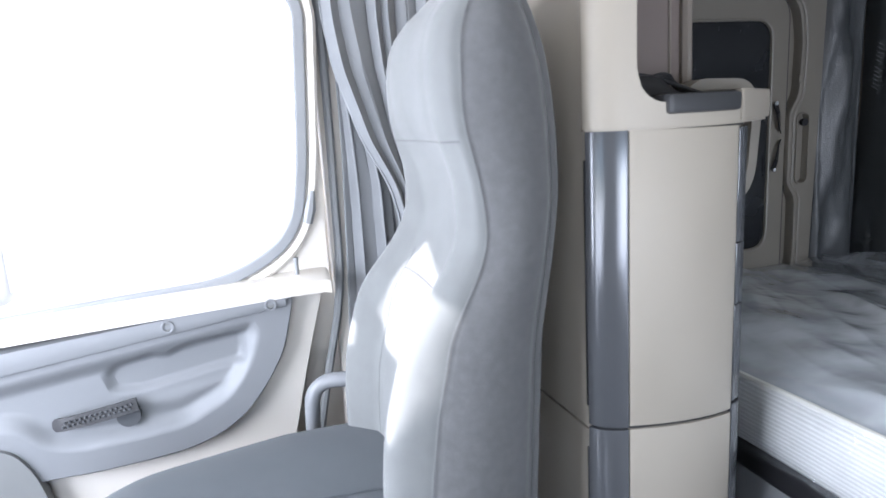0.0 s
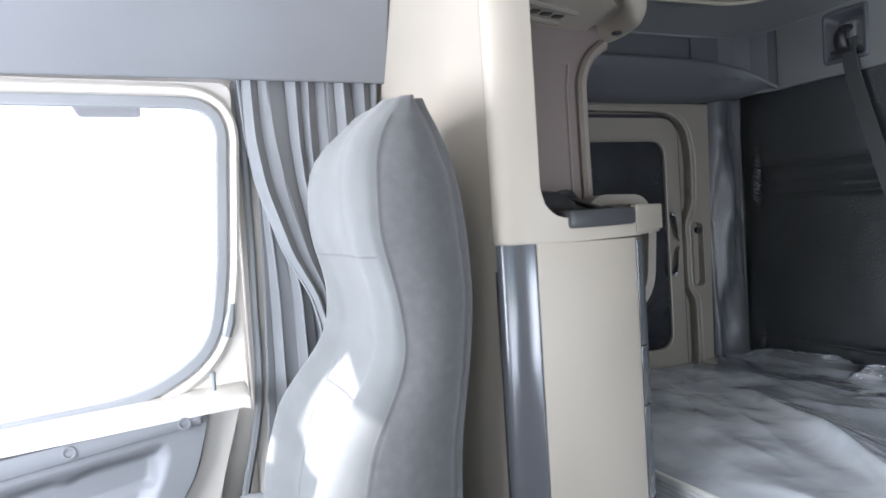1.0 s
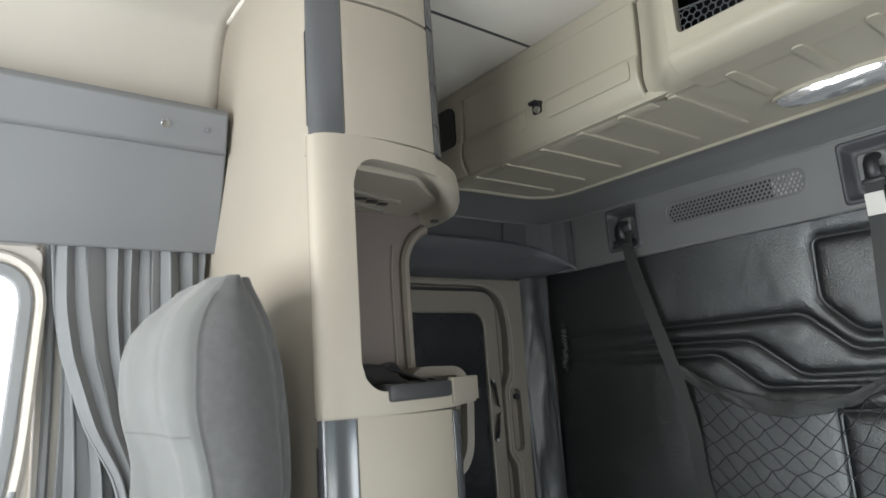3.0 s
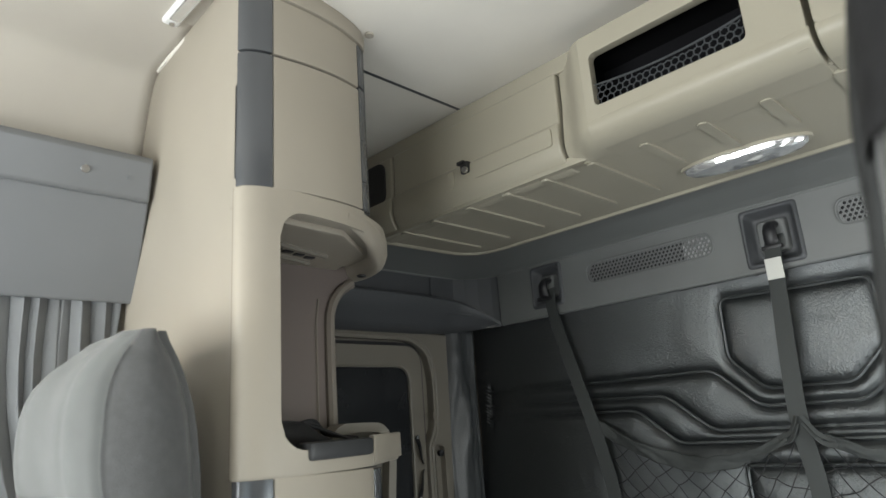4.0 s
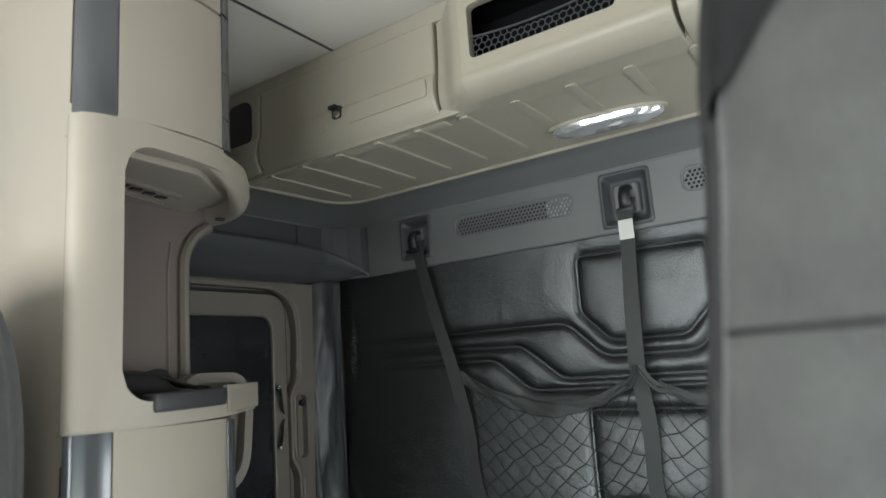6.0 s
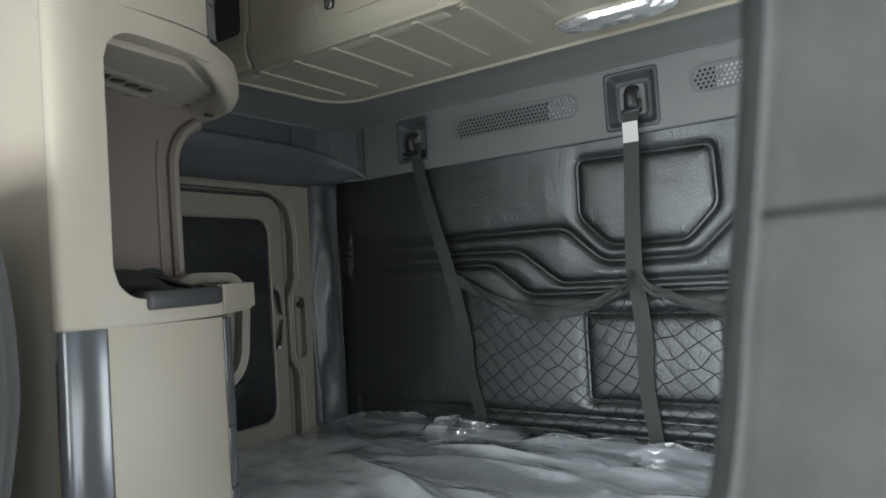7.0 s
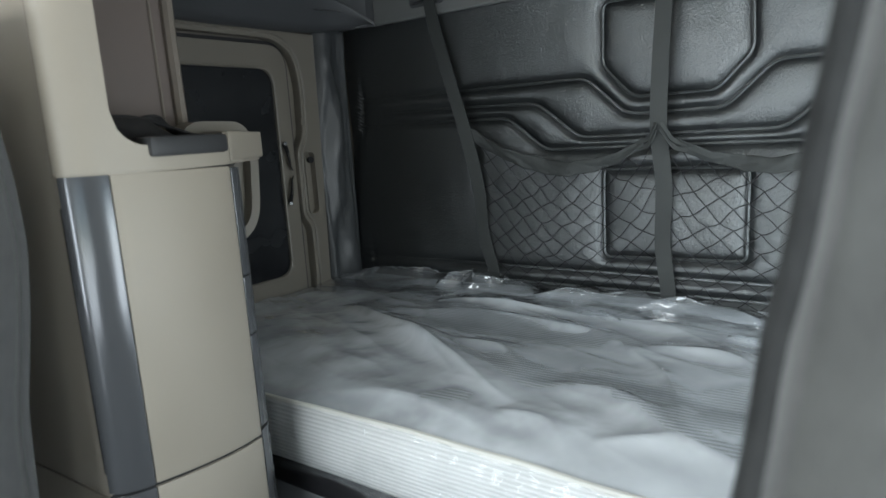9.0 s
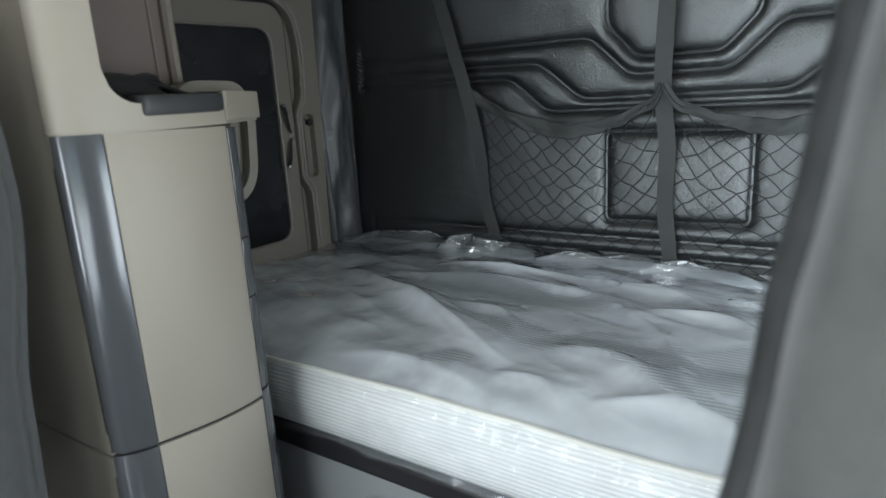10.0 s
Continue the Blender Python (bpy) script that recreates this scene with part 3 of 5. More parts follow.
solid("pillar_trim", box(1.562, 1.95, 2.80, 2.95, 0, 1.62, 0.01), CREAM, "pale painted pillar behind the curtain", "pillar", kind="structure")
solid("door_header", box(0.02, 1.90, 2.735, 2.95, 1.592, 1.66, 0.008), CREAM, "pale painted rail over the passenger door", "trim", kind="structure")

# outside mirrors, seen through the passenger window
mirror = thing("side_mirror", (0.62, 3.3, 0.8), "white outside mirror on two arms beyond the door", "mirror")
part("housing", box(0.50, 0.770, 3.18, 3.32, 0.82, 1.36, 0.05, 4), WHITE_PAINT, mirror)
part("glass", box(0.769, 0.776, 3.195, 3.305, 0.86, 1.32, 0.002), WHITE_PAINT, mirror, "mirror glass")
for z in (0.974, 1.34):
    part("arm", tube([(0.80, 3.24, z), (0.86, 3.20, z), (0.92, 3.05, z), (0.93, 2.99, z)], 0.010, 8), WHITE_PAINT, mirror)
dome = thing("look_down_mirror", (1.29, 3.15, 1.57), "small white look-down mirror over the window", "mirror")
part("housing", box(1.215, 1.37, 3.08, 3.24, 1.588, 1.612, 0.010, 3), GREY_LIGHT, dome)
part("arm", tube([(1.29, 3.0, 1.60), (1.29, 3.10, 1.595)], 0.008, 8), GREY, dome)


# ---- curtain ----
def curtain_sheet(top, bottom, left, right, y, pleats, deep, seed, rows=46, cols=110):
    out = []
    for i in range(rows + 1):
        z = top + (bottom - top) * i / rows
        xl, xr = smooth(left, -z), smooth(right, -z)
        row = []
        for j in range(cols + 1):
            u = j / cols
            wob = noise.noise((u * 4, z * 1.3, seed)) * 1.3
            ph = 2 * math.pi * pleats * (u + 0.055 * wob + 0.012 * math.sin(u * 23 + seed))
            a = deep * (0.75 + 0.8 * noise.noise((u * 7, seed, z * 0.8)))
            row.append((xl + (xr - xl) * u + 0.005 * math.sin(2 * ph), y + a * math.sin(ph) + 0.012 * noise.noise((u * 3, z * 2, seed + 4)), z))
        out.append(row)
    return sheet(out)


curtain = thing("curtain", (1.73, 2.68, 0.6), "blue-grey pleated cab curtain drawn back beside the seat", "curtain")
b = curtain_sheet(1.600, 0.60, [(-1.60, 1.570), (-1.56, 1.570), (-1.45, 1.574), (-1.35, 1.590), (-1.2, 1.640), (-1.1, 1.695), (-1.02, 1.715), (-0.9, 1.705), (-0.6, 1.70)],
                  [(-1.56, 1.876), (-1.3, 1.868), (-1.1, 1.850), (-0.6, 1.84)], 2.720, 7.5, 0.016, 3.0)
c = part("main_drape", b, CURTAIN, curtain, sharp=180)
c.modifiers.new("cloth", "SOLIDIFY").thickness = 0.002
b = curtain_sheet(1.40, 0.50, [(-1.4, 1.600), (-1.2, 1.600), (-0.9, 1.590), (-0.6, 1.572), (-0.5, 1.57)],
                  [(-1.4, 1.66), (-1.1, 1.75), (-0.5, 1.80)], 2.760, 3.0, 0.008, 8.0, 36, 60)
c = part("back_drape", b, CURTAIN, curtain, sharp=180)
c.modifiers.new("cloth", "SOLIDIFY").thickness = 0.002
part("track", box(1.56, 1.88, 2.712, 2.732, 1.598, 1.606, 0.002), GREY, curtain)
for i in range(10):
    part("hook", box(1.575 + i * 0.032, 1.579 + i * 0.032, 2.712, 2.726, 1.592, 1.600, 0.001, 1), GREY_DARK, curtain)


# ---- seats ----
REAR_X = [(0.45, 1.740), (0.69, 1.753), (0.93, 1.768), (1.05, 1.791), (1.13, 1.801), (1.22, 1.798), (1.30, 1.789), (1.35, 1.776), (1.385, 1.760), (1.405, 1.750), (1.420, 1.738)]
SEAM_X = [(0.45, 1.572), (0.73, 1.592), (0.83, 1.606), (0.95, 1.632), (1.03, 1.676), (1.08, 1.692), (1.15, 1.684), (1.237, 1.664), (1.337, 1.666), (1.39, 1.684), (1.420, 1.716)]
FRONT_D = [(0.45, 0.045), (0.80, 0.060), (0.92, 0.052), (1.05, 0.030), (1.15, 0.020), (1.30, 0.028), (1.38, 0.026), (1.414, 0.012)]
HALF_W = [(0.45, 0.225), (0.75, 0.232), (0.90, 0.230), (1.02, 0.205), (1.12, 0.190), (1.20, 0.182), (1.30, 0.178), (1.36, 0.165), (1.395, 0.138), (1.420, 0.096)]
DISH = [(0.45, 0.050), (0.9, 0.048), (1.05, 0.026), (1.18, 0.010), (1.25, 0.0), (1.5, 0.0)]


def seat_ring(z, near, shift, broad=False):
    """The plan of a backrest at height z; its near side stands at y = near."""
    xr, xs, w = smooth(REAR_X, z), smooth(SEAM_X, z), smooth(HALF_W, 1.25 + 0.6 * (z - 1.25) if broad and z > 1.25 else z)
    xf = xs - smooth(FRONT_D, z)
    dish = smooth(DISH, z)
    y0 = near + shift * (0.232 - w)
    y1 = y0 + 2 * w
    m = (y0 + y1) / 2
    k = w / 0.23
    pts = [(xr - 0.01, y0 + 0.012), (xs + (xr - xs) * 0.45, y0 - 0.004), (xs, y0 + 0.004), (xf + 0.010, y0 + 0.022 * k), (xf, y0 + 0.055 * k), (xf + dish * 0.55, y0 + 0.095 * k),
           (xf + dish, y0 + 0.13 * k), (xf + dish + 0.004, m), (xf + dish, y1 - 0.13 * k), (xf + dish * 0.55, y1 - 0.095 * k), (xf, y1 - 0.055 * k), (xf + 0.010, y1 - 0.022 * k), (xs, y1 - 0.004),
           (xs + (xr - xs) * 0.45, y1 + 0.004), (xr - 0.01, y1 - 0.012), (xr + 0.006, y1 - 0.05 * k), (xr + 0.010, m), (xr + 0.006, y0 + 0.05 * k)]
    return [Vector((p.x, p.y, z)) for p in spline([(x, y, 0) for x, y in pts], 4, True)]


def bucket_seat(name, near, shift, label, group, front_cloth, side_cloth, lift=0.0, seam_z=1.205, capped=False, back_by=0.0):
    """A high-back seat; lift raises it on its suspension, back_by slides it rearward; capped: the side cloth wraps over the top of the head part."""
    s = thing(name, (1.45, near + 0.23, 0.0), label, "seat", group)
    zs = [0.45 + 0.935 * i / 44 for i in range(45)] + [1.396, 1.406, 1.414, 1.419]
    rings = [seat_ring(z, near, shift, capped) for z in zs]
    n = len(rings[0])
    tip = sum(rings[-1], Vector()) / n
    last = rings[-1]
    for k, up in ((0.8, 0.003), (0.5, 0.0055), (0.15, 0.007)):
        rings.append([tip + (p - tip) * k + Vector((0, 0, up)) for p in last])

    def raise_(b):
        for v in b.verts:
            if capped and v.co.z > 1.33:
                v.co.z += 0.667 * (v.co.z - 1.33)
            if capped and v.co.z < 1.30 and v.co.y > near + 0.25:
                v.co.y += (0.011 * min(1.0, (1.30 - v.co.z) / 0.12) - 0.13 * max(0.0, 1.08 - max(0.95, v.co.z))) * min(1.0, (v.co.y - near - 0.25) / 0.12)
            v.co += Vector((back_by, 0, lift))
        return b

    back = part("backrest", raise_(sheet(rings, closed=True, caps=True)), front_cloth, s, "grey cloth backrest front", sharp=180)
    # side panels in mottled cloth, a hair proud of the shell
    for side, name_ in ((1, "side_panel"), (-1, "side_panel")):
        rows = []
        for z in zs:
            ring = seat_ring(z, near, shift, capped)
            edge = (ring[0:7] if side == 1 else ring[50:57]) if capped else (ring[0:9] if side == 1 else ring[48:57])
            taper = min(1.0, max(0.0, (1.425 - z) / 0.08))
            rows.append([(p.x, p.y - side * (0.0015 + 0.012 * taper * math.sin(math.pi * j / (len(edge) - 1))), z + 0.001 * (z > 1.41)) for j, p in enumerate(edge)])
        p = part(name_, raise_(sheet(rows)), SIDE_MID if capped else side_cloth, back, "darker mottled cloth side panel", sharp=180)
        p.modifiers.new("thickness", "SOLIDIFY").thickness = 0.003
        if capped:
            continue
        seam = [Vector((smooth(SEAM_X, z), (near + shift * (0.232 - smooth(HALF_W, z))) + (0 if side == 1 else 2 * smooth(HALF_W, z)) - side * 0.001, z)) for z in zs[:46]]
        part("piping", raise_(tube(seam, 0.0012, 6)), front_cloth, back, "cloth piping along the seam")
    rear = []
    for z in zs:
        ring = seat_ring(z, near, shift, capped)
        rear.append([p + Vector((0.0025, 0, 0.001 * (z > 1.41))) for p in ring[56:72] + ring[0:1]])
    part("back_panel", raise_(sheet(rear)), side_cloth, back, "dark mottled cloth back panel", sharp=180)
    if capped:
        brow = seat_ring(1.33, near, shift, True)
        mid = sum(p.y for p in brow) / n
        low = [1.386 - 0.062 * min(1.0, abs(p.y - mid) / 0.165) ** 2.4 if p.x < 1.70 else 1.324 for p in brow]
        shell = []
        for k in range(9):
            row = []
            for j in range(n):
                z = low[j] + (1.418 - low[j]) * k / 8
                p = seat_ring(z, near, shift, capped)[j]
                m = Vector((1.72, mid, z))
                row.append(p + (p - m).normalized() * 0.004)
            shell.append(row)
        top = shell[-1]
        for k, up in ((0.8, 0.004), (0.5, 0.0075), (0.15, 0.009)):
            shell.append([tip + (p - tip) * k + Vector((0, 0, up)) for p in top])
        part("head_cap", raise_(sheet(shell, closed=True, caps=False)), side_cloth, back, "dark mottled cloth over the head part", sharp=180)
    ring = seat_ring(seam_z, near, shift)[10:48]
    part("head_seam", raise_(tube([p + Vector((0.001, 0, 0)) for p in ring], 0.0020, 5)), side_cloth, back, "stitched headrest seam")
    for lo, idx in ((0.50, 24), (0.50, 32)):
        part("panel_seam", raise_(tube([seat_ring(z, near, shift, capped)[idx] for z in [0.5 + 0.52 * i / 24 for i in range(25)]], 0.0012, 5)), front_cloth, back)
    part("lumbar_seam", raise_(tube([p + Vector((0.001, 0, 0)) for p in seat_ring(0.985, near, shift)[24:33]], 0.0025, 5)), side_cloth, back)
    # cushion
    rows = []
    for i in range(33):
        u = i / 32
        x = 1.00 + 0.63 * u
        half = 0.250 * min(1.0, (0.02 + 1.5 * u)) ** 0.42
        top = 0.672 - 0.075 * max(0.0, 1 - u / 0.30) ** 2
        row = []
        for j in range(40):
            a = 2 * math.pi * j / 40
            cy, cz = math.copysign(abs(math.cos(a)) ** 0.72, math.cos(a)), math.copysign(abs(math.sin(a)) ** 0.70, math.sin(a))
            row.append((x, near + 0.232 + half * cy, top - 0.085 + 0.085 * cz))
        rows.append(row)
    cu = part("cushion", raise_(sheet(rows, closed=True, caps=True)), CUSHION, s, "dark grey cloth seat cushion", sharp=180)
    part("cushion_seam", raise_(tube([(1.03 + 0.57 * i / 20, near + 0.232 - 0.10 + 0.02 * math.sin(i / 7), 0.6725 - 0.075 * max(0.0, 1 - (0.03 + 0.57 * i / 20) / 0.189) ** 2) for i in range(21)], 0.0016, 5)), CUSHION, cu)
    part("pedestal", box(1.12 + back_by, 1.58 + back_by, near + 0.05, near + 0.41, 0.0, 0.50 + lift, 0.03, 3), GREY_DARK, s, "dark seat pedestal on the floor")
    return s


# Two darker copies of the mottled cloth, for the driver seat's shaded side and top.
SIDE_MID = material("half_shaded_mottled_cloth", (0.030, 0.031, 0.031), 0.95, vary=0.4, patch=40, grain=420, bump=0.6, specular=0.2)
SIDE_SHADED = material("shaded_mottled_cloth", (0.015, 0.015, 0.0155), 0.95, vary=0.6, patch=75, grain=420, bump=0.7, specular=0.2)
bucket_seat("passenger_seat", 2.085, 0.08, "grey cloth high-back passenger seat with mottled sides", "cab seats", FABRIC, FABRIC_SIDE)
bucket_seat("driver_seat", 0.860, 0.6, "grey cloth driver seat, darkened for its shade, with a tall backrest beside the aisle", "cab seats", FABRIC_SHADED, SIDE_SHADED, 0.05, 1.219, True, 0.05)
bracket = tube(spline([(1.470, 2.615, 0.50), (1.472, 2.612, 0.62), (1.478, 2.608, 0.685), (1.505, 2.600, 0.713), (1.55, 2.585, 0.718), (1.60, 2.57, 0.715)], 6), 0.016, 10)
solid("belt_guide", bracket, GREY_LIGHT, "bent grey tube beside the passenger seat", "tube")


# ---- cabinet tower behind the passenger seat ----
def tower_plan():
    pts = [(1.866, 2.20), (1.866, 2.142)]
    pts += [(1.920 - 0.054 * math.cos(a), 2.142 - 0.023 * math.sin(a)) for a in (math.pi / 2 * i / 8 for i in range(1, 9))]
    a, b, c = Vector((1.920, 2.119)), Vector((2.050, 2.114)), Vector((2.138, 2.152))
    pts += [tuple(a * (1 - t) ** 2 + b * 2 * t * (1 - t) + c * t * t) for t in (i / 12 for i in range(1, 13))]
    pts += [(2.152, 2.159), (2.163, 2.165), (2.170, 2.174), (2.173, 2.24)]
    return [Vector(p) for p in pts]


PLAN = tower_plan()
CUM = [0.0]
for p, q in zip(PLAN, PLAN[1:]):
    CUM.append(CUM[-1] + (q - p).length)
S_STRIP0, S_STRIP1, S_FACE1 = CUM[1], CUM[9], CUM[21]
S_END = CUM[25]


def on_plan(s, d=0.0):
    """A point of the tower's outline at arc length s, d metres outside it."""
    s = min(max(s, 0), CUM[-1])
    for i in range(len(PLAN) - 1):
        if s <= CUM[i + 1] + 1e-9:
            k = (s - CUM[i]) / (CUM[i + 1] - CUM[i])
            p = PLAN[i].lerp(PLAN[i + 1], k)
            t = (PLAN[min(i + 2, len(PLAN) - 1)] - PLAN[max(i - 1, 0)]).normalized()
            ta, tb = (PLAN[i + 1] - PLAN[max(i - 1, 0)]).normalized(), (PLAN[min(i + 2, len(PLAN) - 1)] - PLAN[i]).normalized()
            t = ta.lerp(tb, k).normalized()
            nrm = Vector((t.y, -t.x))
            return p + nrm * d
    return PLAN[-1]


def skin(s0, s1, za, zb, out=0.002, deep=-0.014, n=18, bevel=0.0025):
    """A curved panel on the outline, from s0 to s1; za and zb give its lower and upper edge at s."""
    rows = []
    for i in range(n + 1):
        s = s0 + (s1 - s0) * i / n
        o, q = on_plan(s, out), on_plan(s, deep)
        a, b = za(s), zb(s)
        rows.append([(o.x, o.y, a), (o.x, o.y, b), (q.x, q.y, b), (q.x, q.y, a)])
    b = sheet(rows, closed=True, caps=True)
    bmesh.ops.recalc_face_normals(b, faces=b.faces)
    return bevelled(b, bevel, 2, 50)


def tilt(z_left, z_right):
    return lambda s: z_left + (z_right - z_left) * (s - S_STRIP1) / (S_FACE1 - S_STRIP1)


G = 0.0026
low_seam, top_seam = tilt(0.750, 0.724), tilt(1.207, 1.203)
up_seam, cap_seam, roof_line = tilt(1.672, 1.682), tilt(1.931, 1.950), tilt(2.055, 2.060)
off = lambda f, d: (lambda s: f(s) + d)

tower = thing("cabinet_tower", (2.0, 2.3, 0.0), "tall beige cabinet tower with silver corner strips and open niche", "cabinet")


def core(z0, z1):
    inner = [on_plan(CUM[i], -0.008) for i in range(1, len(PLAN))]
    return prism([(p.x, p.y) for p in inner] + [(2.160, 2.44), (1.912, 2.44)], z0, z1)


part("body", core(0.0, 1.200), BEIGE_SHADED, tower, "beige cabinet carcass")
part("upper_body", core(1.672, 2.094), BEIGE_SHADED, tower)
# forward-facing side, in two pieces with a joint


def swung(b):
    """Lets the forward side run slightly rearward towards the door."""
    for v in b.verts:
        v.co.x += 0.045 * max(0.0, v.co.y - 2.15)
    return b


part("side_panel", swung(plate([(2.145, 0.0), (2.80, 0.0), (2.80, 0.700), (2.46, 0.720), (2.145, 0.744)], (), "x", 1.868, 0.016, 0.002)), TOWER_BEIGE, tower)
part("side_panel", swung(plate([(2.145, 0.748), (2.46, 0.724), (2.80, 0.704), (2.80, 2.02), (2.74, 2.15), (2.145, 2.15)], (), "x", 1.868, 0.016, 0.002)), TOWER_BEIGE, tower)
# The bead's brown also carries the shade of the groove beside it.
part("edge_bead", tube(spline([(1.8645 + 0.045 * (y - 2.15), y, z - 0.004) for y, z in [(2.694, 1.72)] + arc[:8]], 6), 0.0042, 8), NICHE_EDGE, tower, "beaded edge against the headliner, darkened for the groove's shade")

d1 = part("lower_door", skin(S_STRIP1 + 0.0015, S_FACE1 - 0.001, lambda s: 0.02, off(low_seam, -G)), TOWER_BEIGE, tower, "beige lower door")
d2 = part("main_door", skin(S_STRIP1 + 0.0015, S_FACE1 - 0.001, off(low_seam, G), off(top_seam, -G)), TOWER_BEIGE, tower, "plain beige cabinet door")
d3 = part("upper_door", skin(S_STRIP1 + 0.0015, S_FACE1 - 0.001, off(up_seam, G), off(cap_seam, -G)), TOWER_BEIGE, tower, "plain beige upper door")
d4 = part("top_door", skin(S_STRIP1 + 0.0015, S_FACE1 - 0.001, off(cap_seam, G), off(roof_line, -G)), TOWER_BEIGE, tower, "beige top panel")
part("top_cap", skin(S_STRIP0 - 0.02, S_END, roof_line, lambda s: 2.097, 0.006, -0.02), TOWER_BEIGE, tower)
for ob, za, zb in ((d1, lambda s: 0.02, off(low_seam, -G)), (d2, off(low_seam, G), off(top_seam, -G)), (d3, off(up_seam, G), off(cap_seam, -G)), (d4, off(cap_seam, G), off(roof_line, -G))):
    part("corner_strip", skin(S_STRIP0 + 0.002, S_STRIP1 - 0.0005, za, zb, 0.003, -0.012, 14), SILVER, ob, "rounded satin silver corner strip")
# Black strips draw the shade inside the door gaps.
for seam, h in ((low_seam, 0.0032), (top_seam, 0.0026), (up_seam, 0.002), (cap_seam, 0.0016)):
    part("gap_shade", skin(S_STRIP0 + 0.002, S_END - 0.002, off(seam, -h), off(seam, h), -0.0035, -0.012, 24, 0), BLACK, tower, "black strip for the shade in the gap between the doors")
# narrow strip on the bunk side, in segments
for ob, cuts in ((d1, (0.02, 0.42, 0.735)), (d2, (0.739, 0.909, 1.013, 1.198)), (d3, (1.684, 1.745, 1.835, 1.954)), (d4, (1.958, 2.056))):
    for a, c in zip(cuts, cuts[1:]):
        part("edge_strip", skin(S_FACE1 + 0.0005, S_END, lambda s, a=a: a + 0.001, lambda s, c=c: c - 0.001, 0.003, -0.012, 8, 0.0015), SILVER, ob, "narrow silver edge strip")
for z0, z1, ob in ((0.785, 1.165, d2), (1.69, 1.865, d3), (0.40, 0.715, d1)):
    part("hinge", box(1.8662, 1.8690, 2.147, 2.151, z0, z1, 0.0006, 1), BLACK, ob, "black piano hinge")

part("post_joint", box(1.8640, 1.8672, 2.1470, 2.1500, 1.206, 1.670, 0), NICHE_EDGE, tower, "thin joint beside the niche post")

# the open niche between the doors
S_HOLE, R = S_STRIP1 + 0.013, 0.048
HZ0, HZ1 = 1.241, 1.638


def corner(s):
    u = min(max(s - S_HOLE, 0.0), R)
    return R - math.sqrt(max(R * R - (R - u) ** 2, 0))


niche_lo, niche_hi = (lambda s: HZ0 + corner(s)), (lambda s: HZ1 - corner(s))
part("niche_post", skin(S_STRIP0 - 0.004, S_HOLE, off(top_seam, 0.001), off(up_seam, -0.001), 0.003, -0.02, 14, 0), TOWER_BEIGE, tower, "rounded beige post")
part("niche_sill", skin(S_HOLE, S_FACE1, off(top_seam, 0.001), niche_lo, 0.003, -0.02, 30, 0), TOWER_BEIGE, tower)
part("niche_head", skin(S_HOLE, S_FACE1, niche_hi, off(up_seam, -0.001), 0.003, -0.02, 30, 0), TOWER_BEIGE, tower)
front = [(p.x, p.y) for p in (on_plan(S_STRIP0 + (S_FACE1 - S_STRIP0) * i / 20, 0.0015) for i in range(21))]
hood = front + round_poly([(2.150, 2.158), (2.222, 2.195), (2.342, 2.320), (2.345, 2.445), (1.912, 2.445)], [0, 0.05, 0.06, 0.02, 0.0], 6)[1:]
part("niche_hood", prism(hood, 1.640, 1.677, 0.006, 3), TOWER_BEIGE, tower, "rounded beige hood over the niche")
rim = spline([(2.085, 2.140, 0), (2.145, 2.166, 0), (2.192, 2.196, 0), (2.240, 2.240, 0), (2.282, 2.296, 0), (2.298, 2.36, 0), (2.294, 2.41, 0)], 6)
radii = [0.017 + 0.019 * min(1.0, i / 20) for i in range(len(rim))]
part("hood_rim", tube([(p.x, p.y, 1.676 - r) for p, r in zip(rim, radii)], radii, 16, flat=0.6, side=(0, 0, 1)), TOWER_BEIGE, tower, sharp=80)
part("hood_lining", prism([(1.912, 2.15), (2.10, 2.165), (2.22, 2.26), (2.25, 2.41), (1.912, 2.41)], 1.628, 1.642, 0.004), TOWER_BEIGE, tower)
for i in range(7):
    part("slot", box(1.925 + i * 0.032, 1.947 + i * 0.032, 2.262 + i * 0.010, 2.276 + i * 0.010, 1.625, 1.6295, 0.001, 1), BLACK, tower, "dark slot in the hood lining")
part("slot_rib", tube([(1.92, 2.235, 1.626), (2.15, 2.30, 1.626)], 0.006, 8), BEIGE_SHADED, tower)
part("slot_rib", tube([(1.92, 2.30, 1.626), (2.15, 2.365, 1.626)], 0.006, 8), BEIGE_SHADED, tower)
part("clip", disc((2.235, 2.290, 1.592), "z", 0.010, -0.004, 14, 0.001), BLACK, tower)
floor_plan = front + round_poly([(2.150, 2.158), (2.312, 2.282), (2.318, 2.36), (2.25, 2.445), (1.912, 2.445)], [0, 0.02, 0.03, 0.02, 0], 5)[1:]
part("niche_floor", prism(floor_plan, 1.203, 1.236, 0.004), TOWER_BEIGE, tower)
lipb = [(2.141, 2.150), (2.150, 2.154), (2.316, 2.280), (2.312, 2.296), (2.145, 2.170)]
part("niche_lip", prism(lipb, 1.207, 1.256, 0.004), TOWER_BEIGE, tower)
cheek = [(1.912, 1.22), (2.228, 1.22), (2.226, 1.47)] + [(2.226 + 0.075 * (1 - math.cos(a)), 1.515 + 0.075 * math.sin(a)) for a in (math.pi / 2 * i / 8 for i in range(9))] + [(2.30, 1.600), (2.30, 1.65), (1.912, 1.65)]
